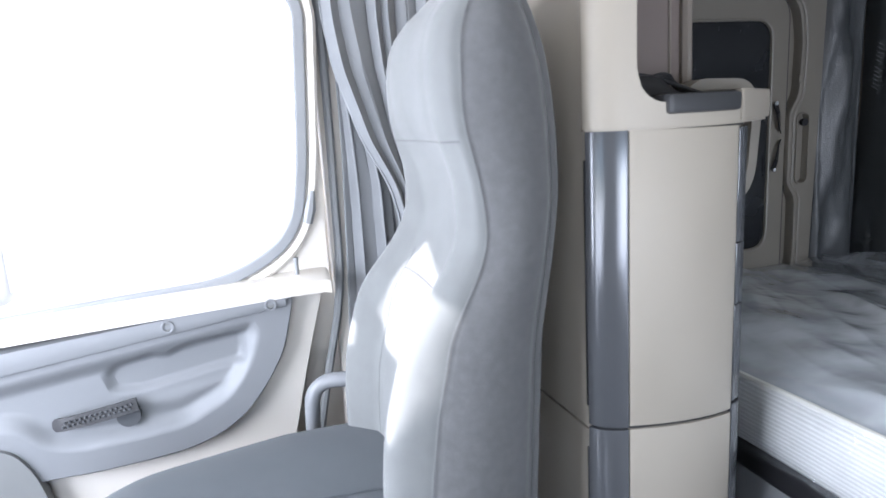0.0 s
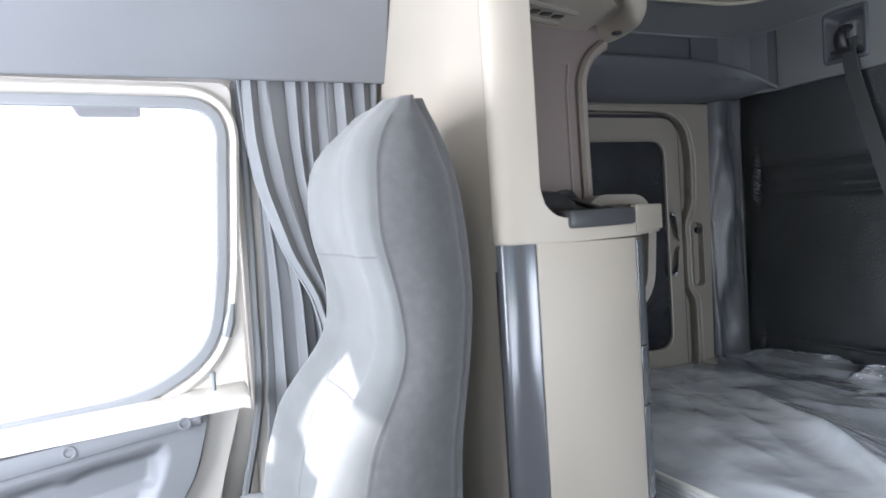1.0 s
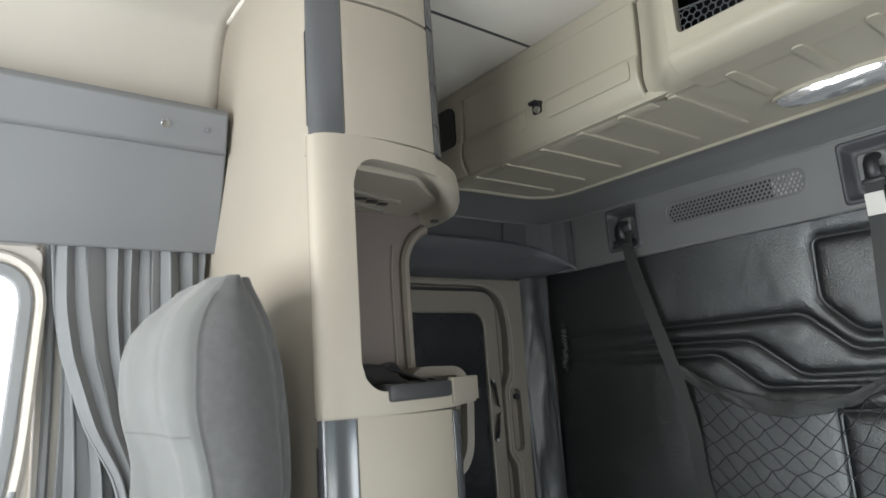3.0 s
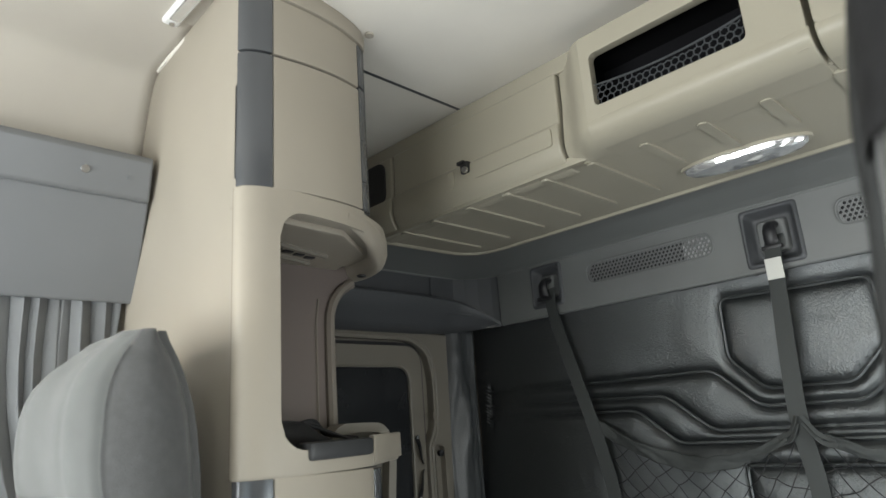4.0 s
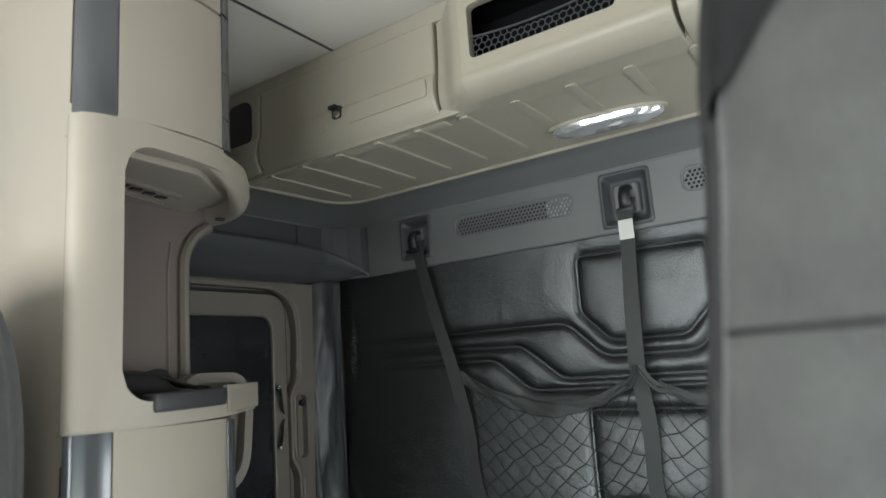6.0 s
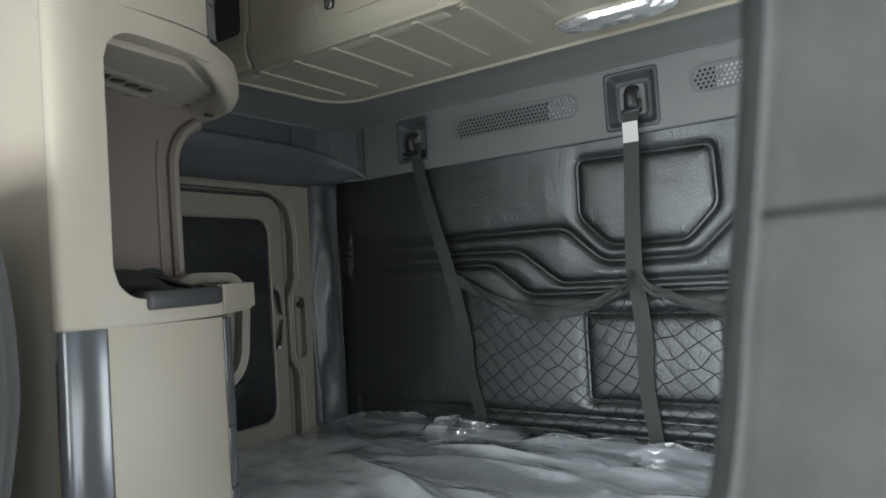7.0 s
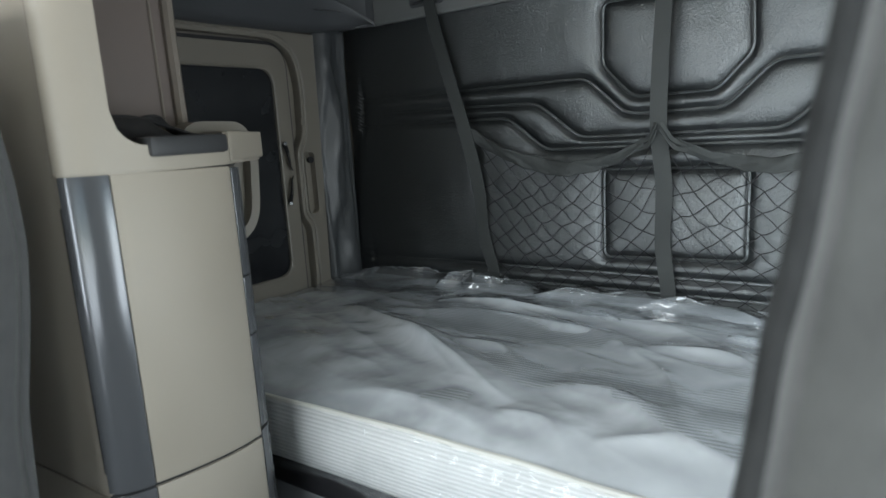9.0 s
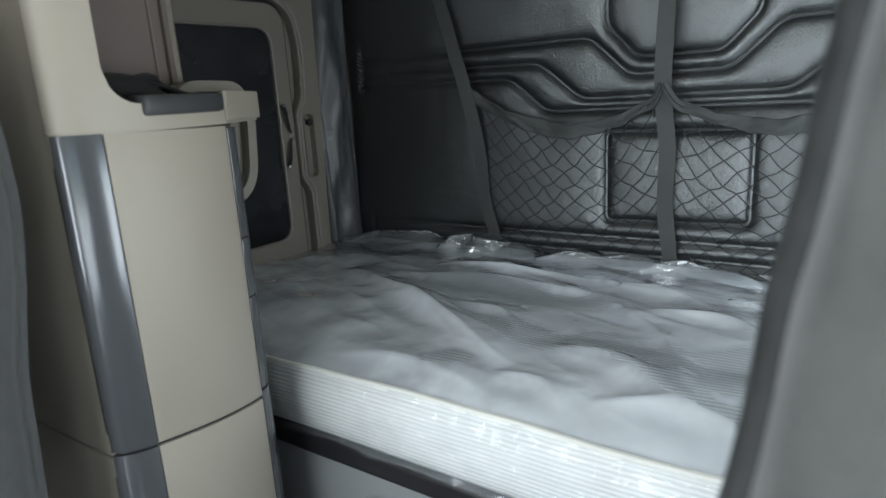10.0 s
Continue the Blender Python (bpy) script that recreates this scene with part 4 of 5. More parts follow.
# The shade inside the niche is part of this brown colour.
part("cheek", plate(cheek, (), "y", 2.400, 0.022, 0.005), material("shaded_niche_lining", (0.138, 0.112, 0.100), 0.6, vary=0.06, grain=900, bump=0.1), tower, "brownish niche lining, darkened for the shade inside")
edge = [(2.224, 2.396, 1.235), (2.222, 2.396, 1.47), (2.226, 2.396, 1.53), (2.248, 2.395, 1.572), (2.285, 2.396, 1.600)]
part("cheek_edge", tube(spline(edge, 6), 0.012, 8), NICHE_EDGE, tower)
part("groove_bead", tube([(2.190, 2.399, 1.235), (2.188, 2.399, 1.50), (2.195, 2.399, 1.555)], 0.003, 6), NICHE_EDGE, tower)
part("forward_lining", box(1.903, 1.914, 2.15, 2.44, 1.203, 1.68, 0.002), BEIGE_SHADED, tower)
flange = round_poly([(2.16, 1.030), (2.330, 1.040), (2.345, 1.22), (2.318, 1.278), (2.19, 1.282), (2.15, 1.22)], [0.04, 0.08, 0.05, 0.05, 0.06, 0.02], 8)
brk = part("bracket", plate(flange, [grown(flange, -0.020)], "y", 2.330, 0.045, 0.008, 3), BEIGE_SHADED, tower, "rounded beige end bracket")
part("bracket_web", plate(grown(flange, -0.010), (), "y", 2.352, 0.012, 0.002), BEIGE_SHADED, brk)
sb0, sb1 = S_HOLE + 0.048, S_FACE1 - 0.008
part("grip_bar", skin(sb0, sb1, lambda s: 1.2235, lambda s: 1.2525, 0.010, -0.034, 16, 0.007), GRIP, tower, "dark grey rounded grip bar")

cable = thing("cable_bundle", (2.0, 2.26, 1.24), "black cable and cloth bag lying in the niche", "cable")
rows = []
for i in range(15):
    u = i / 14
    rad = 0.054 * math.sin(math.pi * (0.08 + 0.87 * u)) ** 0.6
    row = []
    for j in range(18):
        a = 2 * math.pi * j / 18
        w = 1 + 0.22 * noise.noise((u * 4, math.cos(a) * 1.6, math.sin(a) * 1.6))
        row.append((1.925 + 0.23 * u, 2.245 + 0.09 * u + 0.05 * math.cos(a) * w, 1.239 + max(0.0, rad * 0.85 * (0.75 - 0.35 * u) * (1 + math.sin(a)) * w)))
    rows.append(row)
part("bag", sheet(rows, closed=True, caps=True), CORD, cable, "crumpled black cloth", sharp=180)
for k in range(3):
    part("cable", tube(spline([(1.94, 2.26, 1.285 - 0.01 * k), (2.04, 2.27 + 0.02 * k, 1.288 - 0.008 * k), (2.11, 2.30, 1.278 + 0.006 * k), (2.16, 2.30 + 0.015 * k, 1.262), (2.20, 2.28, 1.243 + 0.004 * k), (2.13, 2.24, 1.243)], 6), 0.0038, 6), CORD, cable)


# ---- sleeper side wall with its luggage door ----
SY = 2.90
solid("wall_sleeper_side", box(1.90, 3.30, 2.93, 2.95, 0.0, 1.75, 0), BEIGE_SHADED, "beige inner wall of the sleeper side", "wall", kind="structure")
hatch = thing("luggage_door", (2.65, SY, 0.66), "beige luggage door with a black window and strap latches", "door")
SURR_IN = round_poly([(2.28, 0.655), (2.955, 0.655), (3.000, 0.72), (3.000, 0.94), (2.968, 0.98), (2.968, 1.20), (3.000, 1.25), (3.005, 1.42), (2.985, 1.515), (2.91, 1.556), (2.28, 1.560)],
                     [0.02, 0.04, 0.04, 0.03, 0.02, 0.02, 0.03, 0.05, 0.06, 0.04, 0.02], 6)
part("surround", plate([(2.18, 0.55), (3.062, 0.55), (3.092, 1.582), (2.18, 1.588)], [SURR_IN, rect(2.996, 3.036, 0.985, 1.192, 0.019, 8)], "y", SY - 0.004, 0.036, 0.005), BEIGE_SHADED, hatch, "moulded beige door surround")
part("surround_bead", tube([(x, SY - 0.004, z) for x, z in grown(SURR_IN, 0.016)], 0.005, 6, True), BEIGE_SHADED, hatch)
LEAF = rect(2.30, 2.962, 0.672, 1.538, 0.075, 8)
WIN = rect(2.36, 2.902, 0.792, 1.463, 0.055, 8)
part("leaf", plate(LEAF, [WIN], "y", SY + 0.006, 0.02, 0.006), BEIGE_SHADED, hatch)
# Black ring put in for the shadow between leaf and surround.
part("leaf_gap", plate(grown(LEAF, 0.012), [grown(LEAF, -0.01)], "y", SY + 0.016, 0.012), BLACK, hatch, "black ring for the shadow in the gap round the leaf")
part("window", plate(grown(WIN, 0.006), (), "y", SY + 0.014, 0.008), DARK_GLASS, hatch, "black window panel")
part("window_bead", tube([(x, SY + 0.007, z) for x, z in grown(WIN, 0.004)], 0.004, 6, True), BEIGE_SHADED, hatch)
for z, a in ((1.227, -1), (1.031, 1)):
    st = part("strap_latch", band([(2.914, SY - 0.003, z), (2.920, SY - 0.010, z + a * 0.03), (2.930, SY - 0.006, z + a * 0.07), (2.940, SY, z + a * 0.085)], 0.017, 0.003,
                                  lambda t: (1, 1.2 * t, 0.2)), BLACK, hatch, "black rubber strap latch")
    part("stud", disc((2.914, SY - 0.010, z), "y", 0.0065, 0.006, 14, 0.0015), CHROME, st, "bright stud")
slot = rect(2.996, 3.036, 0.985, 1.192, 0.019, 8)
part("pull_rim", plate(grown(slot, 0.005), [slot], "y", SY - 0.010, 0.008, 0.003), BEIGE_SHADED, hatch)
part("pull_recess", plate(grown(slot, 0.003), (), "y", SY + 0.014, 0.004), BEIGE_SHADED, hatch)
part("lock_knob", disc((3.015, SY - 0.016, 1.167), "y", 0.011, 0.012, 16, 0.002), BLACK, hatch, "black lock knob")
part("catch", box(2.990, 3.004, SY - 0.012, SY - 0.003, 1.285, 1.305, 0.003), BEIGE_SHADED, hatch)

rows = []
flap = spline([(3.084, 2.899, 0), (3.100, 2.884, 0), (3.130, 2.876, 0), (3.165, 2.874, 0), (3.195, 2.877, 0), (3.214, 2.880, 0)], 5)
for i in range(61):
    z = 0.60 + 1.0 * i / 60
    row = []
    for j, p in enumerate(flap):
        u = j / (len(flap) - 1)
        fold = 0.009 * math.sin(9.0 * u + 5.0 * z + 2.0 * noise.noise((0, 0, z * 3))) + 0.012 * noise.noise((u * 4, z * 6, 2.0)) + 0.004 * noise.noise((u * 9, z * 24 + u * 5, 6.0))
        fold *= math.sin(math.pi * u) ** 0.5
        row.append((p.x - 0.4 * fold - 0.022 * (1.6 - z) * (1 - u), p.y + fold, z))
    rows.append(row)
strip = solid("corner_curtain", sheet(rows), VINYL_SMOOTH, "dark grey vinyl flap hanging in the corner beside the bunk", "vinyl flap", sharp=180)
strip.modifiers.new("thickness", "SOLIDIFY").thickness = 0.004


# ---- padded rear wall ----
PX, CY = 3.250, 1.751
HEX = [(1.941, 1.555), (1.945, 1.385), (1.861, 1.296), (1.643, 1.296), (1.557, 1.385), (1.561, 1.548)]
LOWER = [(1.943, 1.099), (1.939, 0.848), (1.560, 0.855), (1.560, 1.099)]


def mirrored(line):
    return line + [(2 * CY - y, z) for y, z in reversed(line)]


LINE1 = mirrored([(2.86, 1.362), (2.40, 1.358), (1.994, 1.357), (1.880, 1.250)])
LINE2 = mirrored([(2.86, 1.312), (2.42, 1.306), (2.150, 1.298), (2.017, 1.191)])
LINE3 = mirrored([(2.86, 1.268), (2.42, 1.264), (2.252, 1.261), (2.126, 1.160)])
LINE4 = [(2.86, 0.800), (0.64, 0.800)]
LINE5 = [(2.86, 0.752), (0.64, 0.752)]
PIPES = [(round_poly(HEX, 0.025, 4), True), (round_poly(LOWER, 0.02, 4), True)]


def eased(line, r=0.03):
    out = [line[0]]
    for a, p, b in zip(line, line[1:], line[2:]):
        p_, da, db = Vector(p), Vector(a) - Vector(p), Vector(b) - Vector(p)
        s, e = p_ + da.normalized() * min(r, da.length * 0.45), p_ + db.normalized() * min(r, db.length * 0.45)
        for q in range(5):
            t = q / 4
            c = s * (1 - t) ** 2 + p_ * 2 * t * (1 - t) + e * t * t
            out.append((c.x, c.y))
    return out + [line[-1]]


def fine_line(line, closed):
    """The same line with points close together."""
    if closed:
        return line
    out = []
    for a, b in zip(line, line[1:]):
        n = max(1, int(math.dist(a, b) / 0.03))
        out += [(a[0] + (b[0] - a[0]) * i / n, a[1] + (b[1] - a[1]) * i / n) for i in range(n)]
    return out + [line[-1]]


PIPES += [(eased(k), False) for k in (LINE1, LINE2, LINE3, LINE4, LINE5)]
SEGS = []
for line, closed in PIPES:
    pts = list(line) + ([line[0]] if closed else [])
    SEGS += list(zip(pts, pts[1:]))
SA = np.array([s[0] for s in SEGS])
SB = np.array([s[1] for s in SEGS])


def distances(P):
    best = np.full(len(P), 9.0)
    for a, b in zip(SA, SB):
        d = b - a
        t = np.clip(((P - a) @ d) / (d @ d), 0, 1)
        best = np.minimum(best, np.hypot(*(P - a - t[:, None] * d).T))
    return best


ys = np.concatenate([np.arange(0.60, 1.15, 0.03), np.arange(1.15, 2.905, 0.006)])
zs = np.arange(0.45, 1.645, 0.006)
Y, Z = np.meshgrid(ys, zs)
P = np.stack([Y.ravel(), Z.ravel()], 1)
D = distances(P)
puff = 0.018 * (1 - np.exp(-D / 0.013)) + 0.006 * np.clip(D / 0.1, 0, 1)
groove = 0.004 * np.exp(-((D - 0.0075) / 0.004) ** 2)
wave = np.array([noise.noise((y * 6, z * 6, 1.5)) * 0.004 + noise.noise((y * 22, z * 22, 5.5)) * 0.0012 for y, z in P])
# gathered vinyl near the corner
for zc, yc in ((1.372, 2.850), (1.30, 2.852), (0.79, 2.83)):
    w = np.exp(-((P[:, 0] - yc) / 0.022) ** 2) * np.exp(-((P[:, 1] - zc) / 0.05) ** 2)
    wave += w * 0.002 * np.sin(P[:, 1] * 260)
    wave -= 0.005 * np.exp(-((P[:, 0] - yc + 0.012) / 0.007) ** 2) * np.exp(-((P[:, 1] - zc) / 0.06) ** 2)
pucker = 0.0012 * np.exp(-D / 0.02) * np.sin(P[:, 0] * 210 + 3 * np.sin(P[:, 1] * 40)) * np.clip(np.sin(P[:, 0] * 17 + P[:, 1] * 23), 0, 1)
fade = np.clip((P[:, 0] - 2.42) / 0.36, 0, 1) ** 0.7
puff = puff * (1 - 0.8 * fade) + 0.018 * 0.8 * fade
groove = groove * (1 - fade)
X = PX + 0.014 - puff + groove - wave - pucker - 0.07 * np.clip(1.2 - P[:, 1], 0, 0.4)
pad_bm = bmesh.new()
grid = [pad_bm.verts.new((X[k], P[k, 0], P[k, 1])) for k in range(len(P))]
nc = len(ys)
for i in range(len(zs) - 1):
    for j in range(nc - 1):
        a = i * nc + j
        pad_bm.faces.new((grid[a], grid[a + 1], grid[a + nc + 1], grid[a + nc]))
pad = thing("padded_wall", (3.27, CY, 0.45), "black quilted vinyl wall padding behind the bunk", "wall padding")
me = bpy.data.meshes.new("padding")
for f in pad_bm.faces:
    f.smooth = True
bmesh.ops.translate(pad_bm, verts=pad_bm.verts, vec=-Vector(pad.location))
pad_bm.to_mesh(me)
pad_bm.free()
me.materials.append(VINYL)
pad_ob = new("padding", me)
pad_ob.parent = pad
for line, closed in PIPES:
    pts = [(PX + 0.007 - 0.07 * min(0.4, max(0.0, 1.2 - z)) - 0.0045 * min(1.0, max(0.0, (y - 2.42) / 0.36)), y, z) for y, z in fine_line(line, closed)]
    part("piping", tube(pts, 0.0048, 6, closed), VINYL, pad, "raised vinyl piping")
part("backing", box(3.272, 3.300, 0.60, 2.905, 0.45, 1.645, 0), BLACK, pad)

# pale strokes that draw the glints on the gathers near the corner
for z0, z1, count in ((1.335, 1.383, 5), (1.258, 1.315, 6), (0.765, 0.795, 3)):
    own = bmesh.new()
    for i in range(count):
        z, y = z0 + (z1 - z0) * i / (count - 1), 2.846 - 0.10 * (z0 + (z1 - z0) * i / (count - 1) - 1.25) * (z0 > 1)
        tube([(3.2275, y + 0.010, z + 0.005), (3.2245, y, z), (3.2275, y - 0.012, z - 0.008)], [0.0008, 0.0019, 0.0008], 5, bm=own)
    part("gather_glints", own, GREY_LIGHT, pad, "pale strokes for the glints on the gathers", sharp=180)


# ---- grey header over the rear wall, with vents and belt anchors ----
HX = 3.212
header = thing("rear_header", (HX, CY, 1.6), "grey plastic header along the rear wall above the padding", "header")
VENTS = [(1.910, 2.335, 1.676, 1.744), (1.165, 1.590, 1.676, 1.744)]
POCKETS = [(2.442, 2.566, 1.634, 1.774), (1.680, 1.822, 1.616, 1.772), (0.936, 1.060, 1.634, 1.774)]
holes = [rect(a, c, z0, z1, 0.031, 8) for a, c, z0, z1 in VENTS] + [rect(a + 0.001, c - 0.001, z0 + 0.001, z1 - 0.001, 0.014, 4) for a, c, z0, z1 in POCKETS]
part("face", plate(rect(0.60, 2.726, 1.604, 1.788), holes, "x", HX, 0.02, 0.003), GREY, header)


def rounded_corner(x0, x1, y1, r, n=10):
    """A plan line along the rear wall, round the corner and forward along the side."""
    pts = [(x1, 0.60), (x1, 1.4), (x1, 2.2)]
    pts += [(x1 - r + r * math.cos(a), y1 - r + r * math.sin(a)) for a in (math.pi / 2 * i / n for i in range(n + 1))]
    return pts + [(2.6, y1), (x0, y1)]


fold, inner_edge = rounded_corner(2.18, HX, 2.852, 0.125), rounded_corner(2.18, 2.995, 2.66, 0.13)
slope = sheet([[(a, b, 1.787), (a - 0.15 * (a - c), b - 0.15 * (b - d), 1.797), (a - 0.55 * (a - c), b - 0.55 * (b - d), 1.816), (c, d, 1.832), (c, d, 1.86), (a + 0.01, b + 0.01, 1.86)] for (a, b), (c, d) in zip(fold, inner_edge)], closed=True, caps=True)
part("top_slope", slope, GREY, header, "sloped grey strip that turns the corner", sharp=50)
part("fold_bead", tube([(a - 0.001, b - 0.001, 1.787) for a, b in fold[:-1]], 0.0035, 8), GREY, header)
part("lower_lip", tube([(HX + 0.008, 0.61, 1.606), (HX + 0.008, 1.75, 1.606), (HX + 0.008, 2.724, 1.606)], 0.0085, 10), GREY, header)
part("lower_return", box(HX + 0.006, 3.27, 0.60, 2.74, 1.600, 1.608, 0.003), GREY_DARK, header)
for y0, y1, z0, z1 in VENTS:
    zc = (z0 + z1) / 2
    step, pitch, own = 0.0128, 0.0112, bmesh.new()
    for r_ in range(-3, 4):
        for c in range(-1, int((y1 - y0) / step) + 2):
            y, z = y0 + 0.006 + c * step + (step / 2 if r_ % 2 else 0), zc + r_ * pitch
            lim = 0.031 - math.sqrt(max(0.031 ** 2 - (z - zc) ** 2, 0)) + 0.008
            ring_ = [math.pi / 8 * k for k in range(16)]
            reach = [min(step / 2 / max(1e-6, abs(math.cos(a))), pitch / 2 / max(1e-6, abs(math.sin(a)))) for a in ring_]
            outer = [own.verts.new((HX + 0.004, y + q * math.cos(a), z + q * math.sin(a))) for a, q in zip(ring_, reach)]
            if abs(r_) <= 2 and y0 + lim < y < y1 - lim:
                hole = [own.verts.new((HX + 0.004, y + 0.0045 * math.cos(a), z + 0.0045 * math.sin(a))) for a in ring_]
                deep = [own.verts.new((HX + 0.007, v.co.y, v.co.z)) for v in hole]
                for k in range(16):
                    m_ = (k + 1) % 16
                    own.faces.new((outer[k], outer[m_], hole[m_], hole[k]))
                    own.faces.new((hole[k], hole[m_], deep[m_], deep[k]))
            else:
                own.faces.new(outer)
    g = part("vent_grille", own, PERFORATED, header, "perforated grey grille")
    part("vent_rim", tube([(HX - 0.001, y, z) for y, z in rect(y0, y1, z0, z1, 0.031, 8)], 0.0035, 6, True), GREY, g)
    half = y0 + (0.22 if y0 > 1.5 else 0.86) * (y1 - y0)
    part("vent_lining", box(HX + 0.011, HX + 0.014, y0 + 0.002, half, z0 - 0.01, z1 + 0.01, 0), FOIL, g, "bright lining behind the holes")
    part("vent_lining", box(HX + 0.018, HX + 0.021, half, y1 + 0.01, z0 - 0.01, z1 + 0.01, 0), BLACK, g, "dark lining behind the holes")
for y0, y1, z0, z1 in POCKETS:
    prof = [(0.028, -0.006), (0.002, -0.006), (-0.005, -0.003), (-0.007, 0.001), (-0.006, 0.005), (-0.001, 0.008), (0.024, 0.017), (0.028, 0.026), (0.026, 0.031), (0.008, 0.034), (0.003, 0.039), (0.003, 0.048)]
    loops = [[(HX + dx, y, z) for y, z in rect(y0 + k, y1 - k, z0 + k, z1 - k, 0.014, 4)] for dx, k in prof]
    # Recess walls get the darkened grey to carry the shade inside them.
    pk = part("belt_pocket", sheet(loops[:9], closed=True), MOULDING, header, "recessed square belt anchor surround, darkened for the recess shade", sharp=60)
    part("anchor_plate", sheet(loops[8:], closed=True), GREY, pk, "raised grey plate in the recess", sharp=60)
    part("plate_floor", box(HX + 0.0035, HX + 0.010, y0 + 0.044, y1 - 0.044, z0 + 0.044, z1 - 0.044, 0), GREY, pk)

# side header running along the luggage door
sh = thing("side_header", (2.7, 2.88, 1.59), "dark grey moulded header above the luggage door", "header")
part("recess_wall", sheet([[(a + 0.003, b + 0.003, 1.788), (a + 0.003, b + 0.004, 1.74), (a + 0.004, b + 0.006, 1.69), (a + 0.03, b + 0.03, 1.69), (a + 0.03, b + 0.03, 1.788)] for a, b in fold[3:]], closed=True, caps=True), MOULDING, sh, sharp=50)
FRONT_TOP = [(2.44, 2.850, 1.640), (2.46, 2.815, 1.672), (2.485, 2.790, 1.692), (2.52, 2.780, 1.700), (2.70, 2.780, 1.700), (2.90, 2.780, 1.698), (3.00, 2.781, 1.694), (3.06, 2.780, 1.688), (3.10, 2.772, 1.677), (3.14, 2.758, 1.658), (3.18, 2.740, 1.634), (3.216, 2.724, 1.612)]
BOTTOM = [(2.44, 2.868, 1.590), (2.46, 2.868, 1.585), (2.485, 2.868, 1.582), (2.52, 2.868, 1.581), (2.70, 2.868, 1.580), (2.90, 2.866, 1.580), (3.00, 2.860, 1.582), (3.06, 2.848, 1.585), (3.10, 2.832, 1.588), (3.14, 2.812, 1.592), (3.18, 2.792, 1.596), (3.216, 2.774, 1.600)]
rows = []
for (x, yt, zt), (_, yb, zb) in zip(FRONT_TOP, BOTTOM):
    rows.append([(x, 2.90, zt + 0.003), (x, yt + 0.022, zt + 0.003), (x, yt + 0.008, zt), (x, yt + 0.001, zt - 0.006), (x, yt + 0.002, zt - 0.014),
                 (x, yt + 0.35 * (yb - yt), zt - 0.45 * (zt - zb)), (x, yt + 0.75 * (yb - yt), zb + 0.22 * (zt - zb)), (x, yb, zb), (x, 2.90, zb)])
smoothed = []
for a, b in zip(rows, rows[1:]):
    smoothed += [[tuple(Vector(p).lerp(Vector(q), k / 3)) for p, q in zip(a, b)] for k in range(3)]
# Same grey as the header, darkened because this corner lies in shade.
part("corner_fill", sheet([[(x, y, 1.596), (x, y, 1.65), (x, y, 1.70), (x, y, 1.784)] for x, y in ((3.232, 2.66), (3.226, 2.71), (3.206, 2.755), (3.175, 2.795), (3.135, 2.825), (3.09, 2.843), (2.98, 2.850))]), MOULDING, sh, "grey rounded inside corner, darkened for the corner's shade", sharp=80)
part("moulding", sheet(smoothed + [rows[-1]], closed=True, caps=True), MOULDING, sh, "dark moulded ledge with a swept end", sharp=60)
part("header_return", box(HX + 0.002, 3.27, 2.722, 2.728, 1.606, 1.704, 0.002), GREY, sh, "grey end of the rear header")
part("grip", tube(spline([(2.99, 2.818, 1.640), (3.03, 2.808, 1.643), (3.07, 2.795, 1.643), (3.11, 2.778, 1.640)], 5), [0.001] + [0.005] * 14 + [0.001], 8, flat=0.5, side=(1, 0, 0)), MOULDING, sh)


# ---- overhead cabinets across the rear ----
UZ = 1.815
over = thing("overhead_cabinet", (2.8, CY, UZ), "beige overhead cabinets with lock, open bin and ribbed underside", "cabinet")
under = round_poly([(2.585, 0.60), (3.005, 0.60), (3.005, 2.64), (2.585, 2.66)], [0, 0, 0.13, 0.02], 10)
part("underside", plate(under, (), "z", UZ, 0.02, 0.004), BIN_BEIGE, over)
part("rear_bead", tube([(3.004, 0.62, UZ + 0.004)] + [(x, y, UZ + 0.004) for x, y in round_poly([(3.005, 0.60), (3.005, 2.64), (2.585, 2.66)], [0, 0.13, 0], 10)[1:-1]] + [(2.60, 2.657, UZ + 0.004)], 0.011, 8), BIN_BEIGE, over)
part("carcass", box(2.64, 3.20, 0.60, 2.90, UZ + 0.018, 2.094, 0), BEIGE_SHADED, over)


def front_piece(y0, y1, prof, name, label="", parent=None):
    own = plate(prof, (), "y", y0, y1 - y0, 0)
    bmesh.ops.recalc_face_normals(own, faces=own.faces)
    return part(name, bevelled(own, 0.007, 3, 60), BIN_BEIGE, parent or over, label)


DOORP = [(2.578, 2.055), (2.574, 1.925), (2.566, 1.916), (2.562, 1.875), (2.568, 1.848), (2.582, 1.826), (2.606, 1.813), (2.64, 1.812), (2.64, 2.055)]
b1 = front_piece(1.958, 2.554, DOORP, "lift_door", "beige lift-up door with a lock")
front_piece(2.564, 2.72, DOORP, "end_panel")
part("top_rail", box(2.582, 2.65, 0.60, 2.72, 2.052, 2.094, 0.003), BIN_BEIGE, over)
part("black_slot", plate(rect(2.592, 2.690, 1.915, 2.048, 0.034, 6), (), "x", 2.570, 0.006, 0.002), BLACK, over, "black opening in the end panel")
lock = part("lock", box(2.554, 2.576, 2.240, 2.266, 1.892, 1.925, 0.006, 2), BLACK, b1, "black push lock")
part("barrel", disc((2.550, 2.248, 1.900), "x", 0.009, 0.008, 14, 0.002), CHROME, lock, "bright lock barrel")
part("tab", box(2.544, 2.556, 2.244, 2.268, 1.915, 1.924, 0.002), BLACK, lock)
